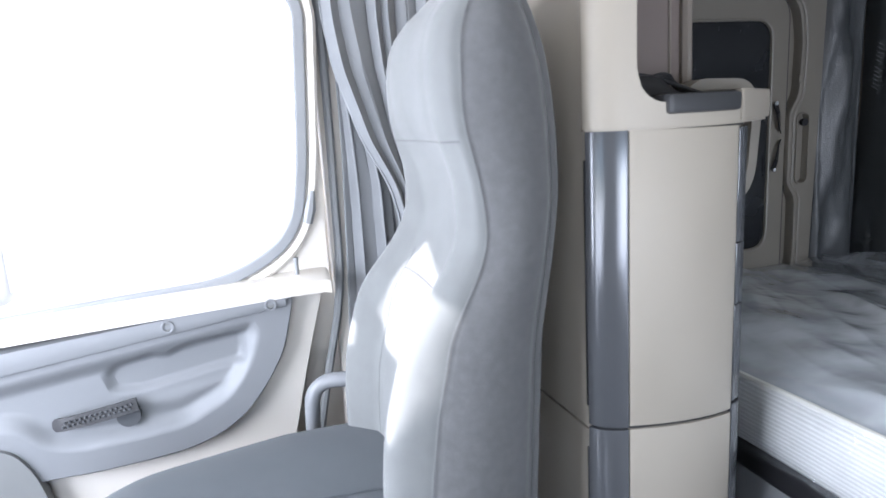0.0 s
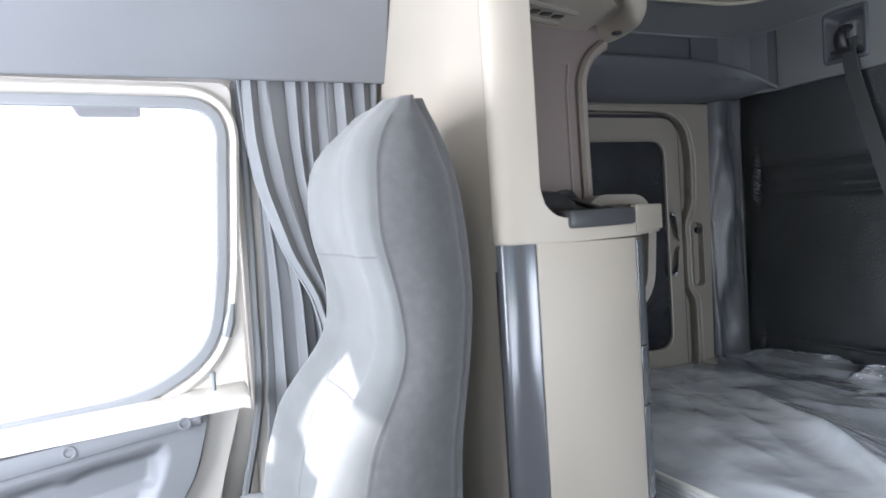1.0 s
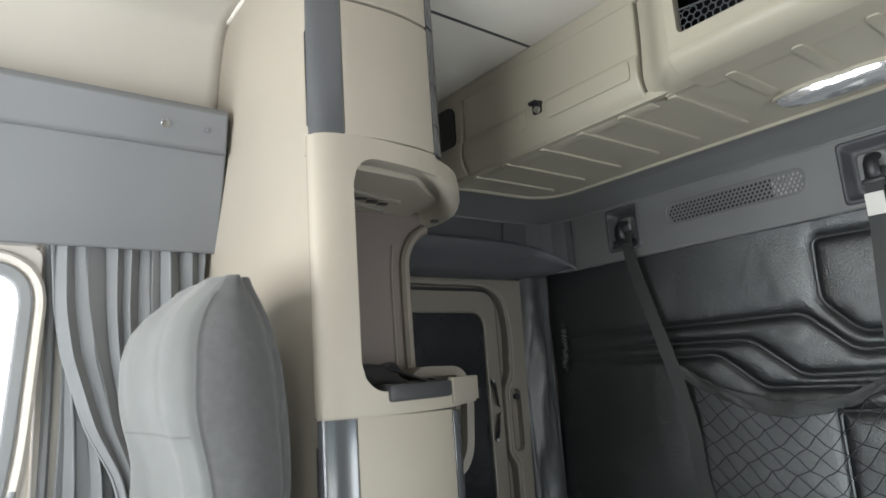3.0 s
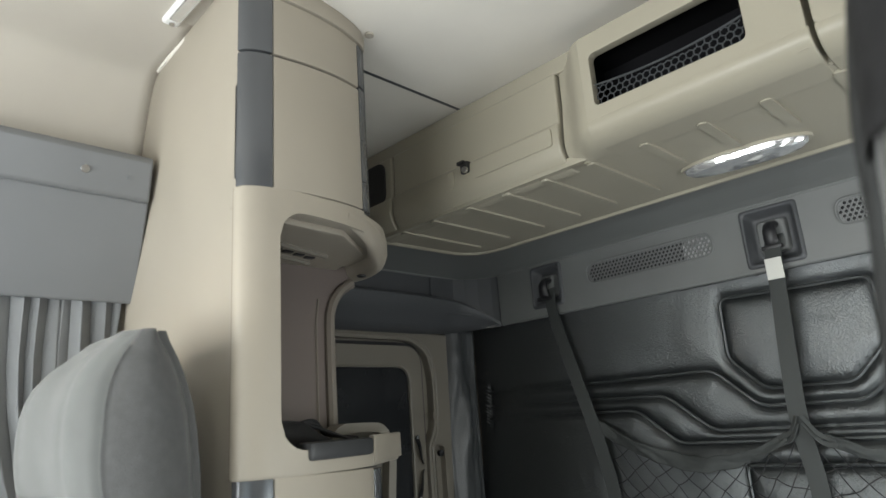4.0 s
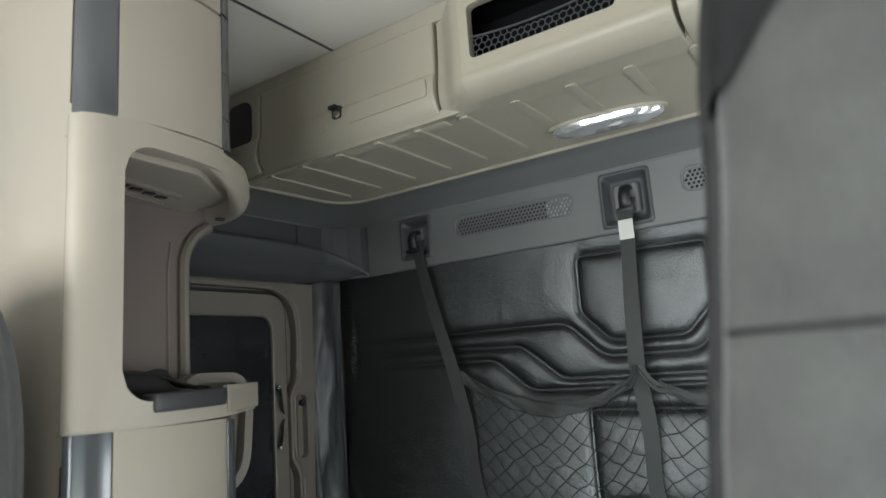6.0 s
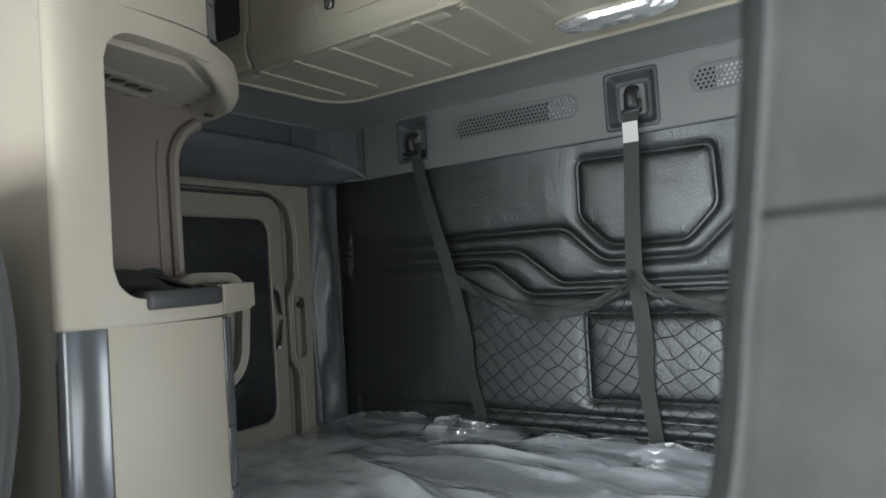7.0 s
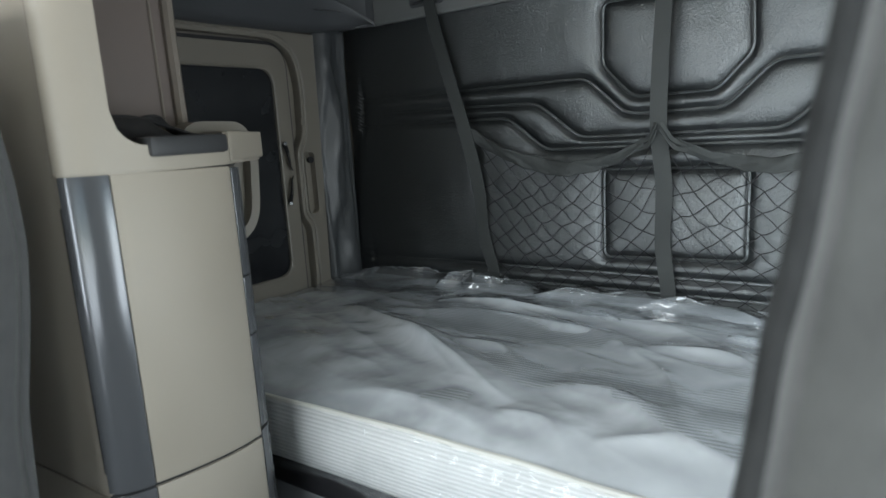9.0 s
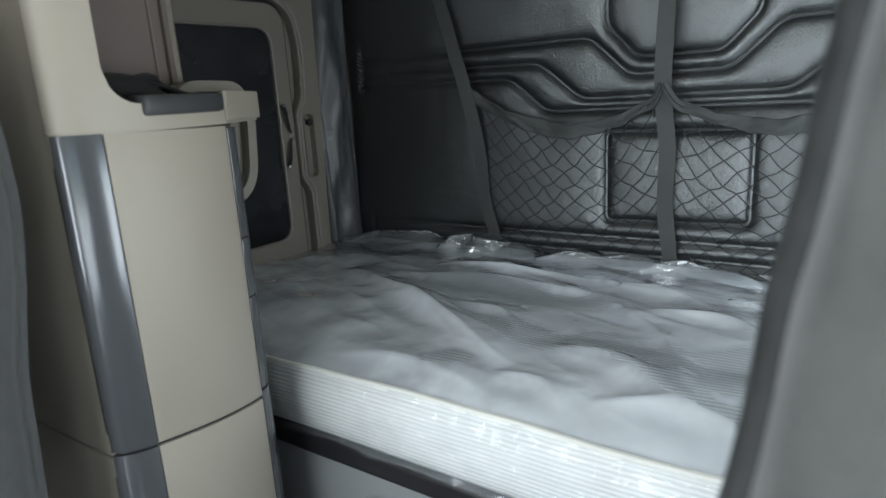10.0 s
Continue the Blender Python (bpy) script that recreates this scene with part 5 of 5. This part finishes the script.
part("tab_plate", plate(rect(1.975, 2.222, 1.868, 1.912, 0.008, 3), (), "x", 2.5595, 0.004, 0.001), BIN_BEIGE, b1)
part("tab_plate", plate(rect(2.295, 2.318, 1.868, 1.912, 0.006, 3), (), "x", 2.5595, 0.004, 0.001), BIN_BEIGE, b1)
HOLE = rect(1.508, 1.822, 1.886, 2.008, 0.014, 5)
bin_ = part("open_bin", plate(rect(1.415, 1.846, 1.850, 2.056, 0.010, 3), [HOLE], "x", 2.506, 0.022, 0.007, 3), BIN_BEIGE, over, "open storage bin front")
BINP = [(2.507, 1.862), (2.504, 1.850), (2.508, 1.836), (2.526, 1.820), (2.560, 1.812), (2.64, 1.812), (2.64, 1.862)]
front_piece(1.412, 1.848, BINP, "bin_roll")
BIN_FRONT = [(2.508, 2.056), (2.507, 1.960), (2.506, 1.862), (2.504, 1.850), (2.508, 1.836), (2.526, 1.820), (2.560, 1.812), (2.596, 1.8112)]
BIN_BACK = [(2.590, 2.056), (2.586, 1.960), (2.578, 1.890), (2.576, 1.868), (2.580, 1.848), (2.590, 1.828), (2.612, 1.814), (2.596, 1.8112)]
chamfer = []
for k in range(13):
    u = k / 12
    e = u + 0.10 * math.sin(2 * math.pi * u) * -1
    chamfer.append([(a[0] + (b[0] - a[0]) * e, 1.843 + 0.109 * u, a[1] + (b[1] - a[1]) * e) for a, b in zip(BIN_FRONT, BIN_BACK)])
part("bin_side", sheet(chamfer), BIN_BEIGE, bin_, "slanted end of the open bin", sharp=80)
for y_front, y_back in ((1.420, 1.404),):
    wedge = [(2.516, y_front), (2.640, y_back), (2.640, y_back - 0.04 if y_back > 1.6 else y_back + 0.04), (2.516, y_front - 0.02 if y_back > 1.6 else y_front + 0.02)]
    part("bin_side", plate(wedge, (), "z", 1.826, 0.230, 0.004), BIN_BEIGE, bin_)
part("bin_top", box(2.518, 2.64, 1.411, 1.850, 2.044, 2.056, 0), BIN_BEIGE, bin_)
inner = box(2.527, 2.638, 1.470, 1.860, 1.866, 2.030, 0)
bmesh.ops.delete(inner, geom=[f for f in inner.faces if f.normal.x < -0.9], context="FACES")
part("bin_lining", inner, BIN_BLACK, bin_, "black bin interior")
front_piece(0.66, 1.404, BINP, "bin_roll")
part("closed_bin", plate(rect(0.66, 1.404, 1.858, 2.056, 0.010, 3), (), "x", 2.506, 0.10, 0.006, 3), BIN_BEIGE, over)


def hex_net(y0, y1, zl, zh, x, cell, r):
    own = bmesh.new()
    dy, dz = cell * 0.866, cell * 0.75
    rows_ = int((max(zh(y0), zh(y1)) - min(zl(y0), zl(y1))) / dz) + 2
    for r_ in range(rows_):
        for c_ in range(int((y1 - y0) / (2 * dy)) + 2):
            cy = y0 + c_ * 2 * dy + (dy if r_ % 2 else 0)
            cz = zl(cy) + r_ * 1.5 * cell
            for k in range(3):
                a0, a1 = math.radians(30 + 60 * k), math.radians(90 + 60 * k)
                p = (cy + cell * math.cos(a0), cz + cell * math.sin(a0))
                q = (cy + cell * math.cos(a1), cz + cell * math.sin(a1))
                if all(y0 <= u[0] <= y1 and zl(u[0]) - 0.002 <= u[1] <= zh(u[0]) for u in (p, q)):
                    tube([(x, *p), (x, *q)], r, 4, bm=own)
    return own


zlo = lambda y: 1.886
zhi = lambda y: 1.928 + 0.012 * ((y - 1.665) / 0.157) ** 2
nt = part("bin_net", hex_net(1.508, 1.822, zlo, zhi, 2.520, 0.0088, 0.0014), GREY_DARK, bin_, "black honeycomb net")
part("net_hem", tube([(2.518, 1.508 + 0.314 * i / 20, zhi(1.508 + 0.314 * i / 20)) for i in range(21)], 0.0022, 6), GREY_DARK, nt)
# ribs pressed into the underside
for y, x0 in ((2.548, 2.592), (2.422, 2.592), (2.288, 2.594), (2.160, 2.597), (2.040, 2.602), (1.913, 2.606), (1.781, 2.608), (1.655, 2.614), (1.532, 2.616), (1.405, 2.616)):
    short = 1.5 < y < 1.85
    part("rib", plate(rect(x0, 2.80 if short else 2.925, y - 0.012, y + 0.012, 0.011, 5), (), "z", UZ - 0.006, 0.007, 0.003), BIN_BEIGE, over)
lamp = thing("dome_lamp", (2.87, 1.67, UZ), "oval clear bunk lamp set into the cabinet underside", "lamp")
ov = lambda k: [(2.866 + 0.044 * k * math.cos(a) - 0.012 * math.sin(a), 1.668 + 0.137 * k ** 0.3 * math.copysign(abs(math.sin(a)) ** 0.8, math.sin(a))) for a in (2 * math.pi * i / 40 for i in range(40))]
part("rim", plate(ov(1.15), [ov(0.95)], "z", UZ - 0.007, 0.009, 0.002), BIN_BEIGE, lamp)
rows = [[(2.866 + (x - 2.866) * k, 1.668 + (y - 1.668) * k, UZ - d) for x, y in ov(1.0)] for k, d in ((1.0, 0.001), (0.97, 0.014), (0.88, 0.022), (0.5, 0.026), (0.02, 0.027))]
part("lens", sheet(rows, closed=True), LENS, lamp, "clear faceted lens")


# ---- bunk ----
bunk = thing("bunk_base", (2.7, CY, 0.0), "grey bunk base with a dark edge rail", "bunk")
part("edge_rail", box(2.270, 2.33, 0.60, 2.42, 0.526, 0.572, 0.010, 3), BLACK, bunk, "dark rail under the mattress")
part("deck", box(2.30, 3.26, 0.60, 2.93, 0.53, 0.575, 0.004), GREY_DARK, bunk)
base_hole = round_poly([(0.75, 0.06), (2.085, 0.06), (2.085, 0.450), (2.00, 0.480), (0.75, 0.480)], [0.03, 0.03, 0.05, 0.05, 0.03], 6)
part("front_panel", plate(rect(0.60, 2.44, 0.0, 0.528), [base_hole], "x", 2.285, 0.02, 0.008), BASE_METAL, bunk, "grey moulded front panel")
part("inner_panel", box(2.325, 2.335, 0.62, 2.42, 0.02, 0.528, 0), BASE_METAL, bunk)

mat_t = thing("mattress", (2.76, CY, 0.575), "grey striped mattress with a white ribbed border", "mattress")


def top_z(x, y):
    soft = 0.016 * (1 - math.exp(-(x - 2.285) / 0.05))
    return 0.716 + soft + 0.010 * noise.noise((x * 3.1, y * 2.3, 7.0)) + 0.004 * noise.noise((x * 9, y * 7, 2.0))


MX0, MX1, MY0, MY1 = 2.285, 3.235, 0.63, 2.885
rows = []
for i in range(49):
    x = MX0 + (MX1 - MX0) * i / 48
    rows.append([(x, MY0 + (MY1 - MY0) * j / 90, top_z(x, MY0 + (MY1 - MY0) * j / 90)) for j in range(91)])
part("ticking", sheet(rows), TICKING, mat_t, "grey striped ticking top", sharp=180)


def edge_x(y):
    return MX0 + 0.006 * noise.noise((y * 4, 3.0, 1.0))


rows = []
for j in range(121):
    y = MY0 + (MY1 - MY0) * j / 120
    zt = top_z(MX0, y)
    rows.append([(edge_x(y) + dx, y, z) for dx, z in ((0.008, zt), (-0.003, zt + 0.002), (-0.008, zt - 0.004), (-0.006, zt - 0.012), (-0.012, zt - 0.04), (-0.013, 0.64), (-0.010, 0.60), (-0.004, 0.58), (0.01, 0.576))])
part("border", sheet(rows), BORDER, mat_t, "white ribbed mattress border", sharp=60)
part("welt", tube([(edge_x(y) - 0.004, y, top_z(MX0, y) + 0.001) for y in [MY0 + (MY1 - MY0) * j / 150 for j in range(151)]], 0.0050, 6), LABEL, mat_t, "white welt along the edge")
part("core", box(MX0 + 0.01, MX1, MY0, MY1, 0.576, 0.70, 0.01), LABEL, mat_t)


# clear wrapping over the mattress, bunched towards the rear wall
def ridge(x, y, seed):
    """Sharp crinkles: folded noise."""
    return 1 - abs(2 * noise.noise((x * 3.2 + seed, y * 2.4 + 0.6 * noise.noise((x * 2, y * 2, seed)), seed)))


# long folds: from (x, y) to (x, y), and their height
LONG_FOLDS = [(2.78, 2.50, 2.49, 1.90, 0.016), (2.84, 2.34, 2.86, 1.80, 0.014), (2.68, 2.06, 2.57, 1.85, 0.011), (2.53, 1.75, 2.43, 1.50, 0.015), (2.82, 1.64, 2.73, 1.42, 0.013),
              (2.76, 1.69, 2.43, 1.49, 0.010), (2.34, 2.12, 2.33, 1.78, 0.012), (2.37, 1.60, 2.39, 1.40, 0.012), (2.67, 2.28, 2.52, 2.00, 0.010), (2.39, 1.79, 2.31, 1.63, 0.009), (2.95, 2.30, 2.98, 1.95, 0.010)]


def fold_height(x, y):
    """Creased folds of the loose film, steep towards the aisle and slack behind, over a finer uneven ripple."""
    wx = x + 0.030 * noise.noise((x * 2.6, y * 2.0, 6.0)) + 0.008 * noise.noise((x * 7, y * 5, 9.0))
    z = 0.0
    for x0, y0, x1, y1, high in LONG_FOLDS:
        dx, dy = x1 - x0, y1 - y0
        run = math.hypot(dx, dy)
        u = ((wx - x0) * dx + (y - y0) * dy) / run ** 2
        if -0.15 < u < 1.15:
            d = ((wx - x0) * -dy + (y - y0) * dx) / run - 0.020 * math.sin(4 * u)
            e = abs(d) / (0.020 if d < 0 else 0.075)
            if e < 3:
                z += 1.6 * high * (1 - ((u - 0.5) / 0.65) ** 2) * (1 - e / 3) ** 2 / (1 + 0.6 * e)
    across, down = wx - 0.40 * (y - 1.75), y + 0.40 * (wx - 2.7)
    long_ = max(0.0, 1 - abs(noise.noise((across * 6.5, down * 1.3, 2.7))) * 1.7)
    fine = max(0.0, 1 - abs(noise.noise((across * 13 + 0.8 * down, down * 3.2, 7.7))) * 1.9)
    return z + 0.0065 * long_ ** 1.8 + 0.0018 * fine ** 2.2


def film_z(x, y):
    z = top_z(x, y) + 0.004
    inner = (0.10 * min(1, max(0.0, (x - MX0) / 0.05)) + 0.90 * soft_step(x - MX0 - 0.005, 0.09)) * (1 - 0.55 * soft_step(x - 2.95, 0.16))
    swell = max(0.0, noise.noise((x * 2.4 - y, y * 1.6, 3.1)) + 0.15)
    z += inner * (0.018 * swell + fold_height(x, y) + 0.0015 * noise.noise((x * 16, y * 10, 4.4)))
    return z


rows = []
NX, NY = 170, 380
for i in range(NX + 1):
    x = MX0 - 0.004 + (MX1 - 0.03 - MX0) * i / NX
    rows.append([(x, MY0 + 0.01 + (MY1 - 0.02 - MY0) * j / NY, film_z(x, MY0 + 0.01 + (MY1 - 0.02 - MY0) * j / NY)) for j in range(NY + 1)])
# loose end of the wrap, bunched up against the wall
CREST = [(0.6, 0.735), (1.40, 0.735), (1.50, 0.748), (1.61, 0.768), (1.71, 0.784), (1.82, 0.778), (1.90, 0.772), (1.964, 0.786), (2.03, 0.772), (2.107, 0.765), (2.168, 0.780),
         (2.278, 0.800), (2.363, 0.803), (2.43, 0.778), (2.47, 0.780), (2.583, 0.796), (2.747, 0.785), (2.80, 0.76), (2.837, 0.742), (2.9, 0.72)]
bunch = []


def zigzag(t):
    """A wave with straight flanks, for creased film."""
    return 4 * abs(t - math.floor(t + 0.5)) - 1


for k in range(25):
    u = k / 24
    row = []
    for j in range(NY + 1):
        y = MY0 + 0.01 + (MY1 - 0.02 - MY0) * j / NY
        # a slack apron, a standing ruffle and the end laid back to the wall
        drift = noise.noise((y * 2.2, 1.0, 5.0))
        foot = 3.075 + 0.04 * drift
        top = smooth(CREST, y) + 0.005 * zigzag(y * 6.3 + drift)
        crease = 0.024 * zigzag(y * 3.3 + 1.5 * drift + 0.6 * u) + 0.008 * zigzag(y * 8.7 - 1.3 * u + drift) + 0.0025 * zigzag(y * 21 + 2 * u)
        if u < 0.25:
            v = u / 0.25
            x = foot - 0.10 * (1 - v) + crease * v * 0.5
            z = film_z(x, y) + 0.003 + 0.012 * v * max(0.0, 0.5 + noise.noise((x * 9, y * 6, 3.0)))
        elif u < 0.75:
            v = (u - 0.25) / 0.5
            base = film_z(foot, y) + 0.003 + 0.012 * max(0.0, 0.5 + noise.noise((foot * 9, y * 6, 3.0)))
            x = foot + crease * (0.5 + 0.7 * v) + 0.030 * v
            z = base + max(0.004, top - base) * v ** 0.85
        else:
            v = (u - 0.75) / 0.25
            x = foot + 0.030 + crease * 1.2 * (1 - v) + (3.200 - foot - 0.030) * v
            z = top - (0.022 + 0.012 * drift) * v
        row.append((min(x, 3.202), y, z))
    bunch.append(row)
side_rows = []
for k in range(22):
    u = k / 21
    row = []
    for j in range(NY + 1):
        y = MY0 + 0.01 + (MY1 - 0.02 - MY0) * j / NY
        zt = film_z(MX0 - 0.004, y)
        z = zt + (0.578 + 0.006 * noise.noise((y * 5, 4.0, 4.0)) - zt) * u
        out = 0.018 * math.sin(min(1, u * 3) * math.pi / 2) + 0.012 * (ridge(z * 3.0, y * 1.6 + z * 1.5, 5.5) - 0.5) * u + 0.006 * (ridge(z * 8, y * 7, 2.2) - 0.5)
        row.append((edge_x(y) - 0.004 - out, y, z))
    side_rows.append(row)
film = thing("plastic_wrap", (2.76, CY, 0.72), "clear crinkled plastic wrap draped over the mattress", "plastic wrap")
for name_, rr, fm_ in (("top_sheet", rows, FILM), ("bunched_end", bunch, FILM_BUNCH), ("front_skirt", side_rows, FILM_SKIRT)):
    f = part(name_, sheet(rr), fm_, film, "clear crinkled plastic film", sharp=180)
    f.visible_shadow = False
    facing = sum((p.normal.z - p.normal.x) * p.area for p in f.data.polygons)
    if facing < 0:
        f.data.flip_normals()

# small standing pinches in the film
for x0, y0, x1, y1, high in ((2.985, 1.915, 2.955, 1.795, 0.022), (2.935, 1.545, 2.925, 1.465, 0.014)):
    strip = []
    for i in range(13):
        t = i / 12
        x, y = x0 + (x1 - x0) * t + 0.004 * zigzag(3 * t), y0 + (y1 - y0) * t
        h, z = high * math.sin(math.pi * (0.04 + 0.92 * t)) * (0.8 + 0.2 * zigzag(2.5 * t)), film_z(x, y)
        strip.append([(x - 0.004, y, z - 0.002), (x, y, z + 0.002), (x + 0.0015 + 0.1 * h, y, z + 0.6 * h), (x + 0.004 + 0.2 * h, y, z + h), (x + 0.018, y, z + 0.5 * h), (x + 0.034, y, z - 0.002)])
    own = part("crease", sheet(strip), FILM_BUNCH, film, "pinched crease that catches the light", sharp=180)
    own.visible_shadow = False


# ---- restraint straps and net in front of the padding ----
net = thing("restraint_net", (3.2, CY, 0.72), "black bunk restraint net with grey webbing straps", "net")
LEFT = [(3.205, 2.490, 1.690), (3.190, 2.482, 1.64), (3.180, 2.455, 1.55), (3.172, 2.402, 1.38), (3.166, 2.356, 1.225), (3.188, 2.338, 1.05), (3.202, 2.322, 0.90), (3.199, 2.292, 0.76), (3.19, 2.284, 0.69)]
MID = [(3.200, 1.742, 1.690), (3.170, 1.744, 1.64), (3.165, 1.750, 1.50), (3.170, 1.758, 1.36), (3.175, 1.765, 1.21), (3.190, 1.762, 1.05), (3.200, 1.757, 0.90), (3.200, 1.752, 0.76), (3.195, 1.75, 0.69)]
RIGHT = [(x, 2 * CY - y, z) for x, y, z in LEFT]
for path in (LEFT, MID, RIGHT):
    part("strap", band(spline([(x + 0.004 * math.sin(z * 31), y + (0.006 * math.sin(z * 23) if z < 1.2 else 0.0), z) for x, y, z in path], 6), 0.043, 0.0025, lambda t: (0.12 * math.sin(9 * t) + 0.35 * max(0.0, t - 0.55) * math.sin(38 * t), 1, 0)), WEB, net, "dark grey webbing strap")
for y in (2.498, 1.745, 1.004):
    bk = part("buckle", tube(spline([(3.240, y, 1.722), (3.198, y, 1.718), (3.180, y, 1.700), (3.182, y, 1.672), (3.190, y, 1.660)], 4), [0.008, 0.012, 0.016, 0.018, 0.018, 0.017, 0.016, 0.016, 0.017, 0.017, 0.017, 0.018, 0.018, 0.018, 0.018, 0.018, 0.014], 12, flat=0.6, side=(0, 1, 0)), BLACK, net, "black plastic belt anchor")
    part("bar", box(3.172, 3.190, y - 0.026, y + 0.026, 1.648, 1.660, 0.004), BLACK, bk)
part("label", box(3.160, 3.1635, 1.724, 1.766, 1.566, 1.622, 0.001, 1), LABEL, net, "small white paper label")


def hem_z(y):
    """Height of the net's upper edge: slack between the straps, drawn up at the middle."""
    u = abs(y - 1.762)
    return 1.222 - 0.115 * (1 - math.exp(-u / 0.10)) + 0.12 * max(0, (u - 0.25) / 0.33) ** 1.6


def hem_path(y0, y1, n=26):
    return [(3.172 + 0.006 * math.sin(i * 0.7), y0 + (y1 - y0) * i / n, hem_z(y0 + (y1 - y0) * i / n) - 0.008 + 0.0015 * math.sin(i * 1.9)) for i in range(n + 1)]


for y0, y1 in ((2.345, 1.80), (1.157, 1.712)):
    side_ = 1 if y0 > y1 else -1
    wide = hem_path(y0, y1)
    strip, fine_path = [], spline(wide, 4)
    for i, p in enumerate(fine_path):
        t = i / (len(fine_path) - 1)
        w = 0.036 + 0.010 * math.sin(math.pi * t) - 0.010 * t + 0.004 * noise.noise((t * 9, y0, 2.0))
        lean = 0.45 * math.sin(11 * t + y0)
        strip.append([Vector(p) + Vector((lean * w * v + 0.0075 * noise.noise((t * 16 + 2.5 * v, v * 2.2, y0)) + 0.003 * noise.noise((t * 44, v * 5, 4.0)), 0.004 * noise.noise((t * 20, v * 3, 8.0)), w * v)) for v in (-0.5, -0.38, -0.25, -0.12, 0.0, 0.12, 0.25, 0.38, 0.5)])
    hem = part("hem", sheet(strip), WEB, net, "drooping crumpled grey hem band", sharp=180)
    hem.modifiers.new("thickness", "SOLIDIFY").thickness = 0.002
    for dz, top in ((0.009, 1.222), (-0.007, 1.205)):
        x, y, z = wide[-2]
        ends = [(x, y, z + dz), (x - 0.003, y1 - side_ * 0.012, z + dz + 0.012), (x - 0.005, 1.762 + side_ * 0.006, top)]
        part("tie", band(spline(ends, 5), 0.011, 0.003, lambda t: (0.4, 0.1, 1)), WEB, net, "thin folded end of the hem")
cords = bmesh.new()


def net_point(a, c):
    """The net's sheet: a runs across from strap to strap, c from the hem down to the mattress."""
    y = 2.322 - a * (2.322 - 1.180)
    zt = hem_z(y) - 0.02
    jy, jz = 0.005 * noise.noise((a * 14, c * 5, 2.0)), 0.007 * noise.noise((a * 11, c * 6, 7.0))
    return Vector((3.190 + 0.008 * math.sin(a * 12 + c * 4) + 0.016 * c, y - 0.035 * c * (0.5 - a) + jy, zt + (0.735 - zt) * c ** 0.95 + jz))


NA, NC, FINE = 17, 7, 6
for i in range(-NC, NA + 1):
    for sgn in (1, -1):
        pts = []
        for k in range(NC * FINE + 1):
            c, step_ = k / (NC * FINE), k / FINE
            a = (i + (step_ if sgn == 1 else NC - step_)) / NA
            if 0 <= a <= 1:
                droop = 0.010 * math.sin(math.pi * (step_ % 1)) * (0.5 + noise.noise((a * 9, c * 9, 1.0)))
                pts.append(net_point(a, c) - Vector((0, 0, max(0.0, droop))))
            elif len(pts) > 1:
                break
            else:
                pts = []
        if len(pts) > 1:
            tube(pts, 0.0013, 4, bm=cords)
part("mesh", cords, CORD, net, "black knotted cord mesh", sharp=180)
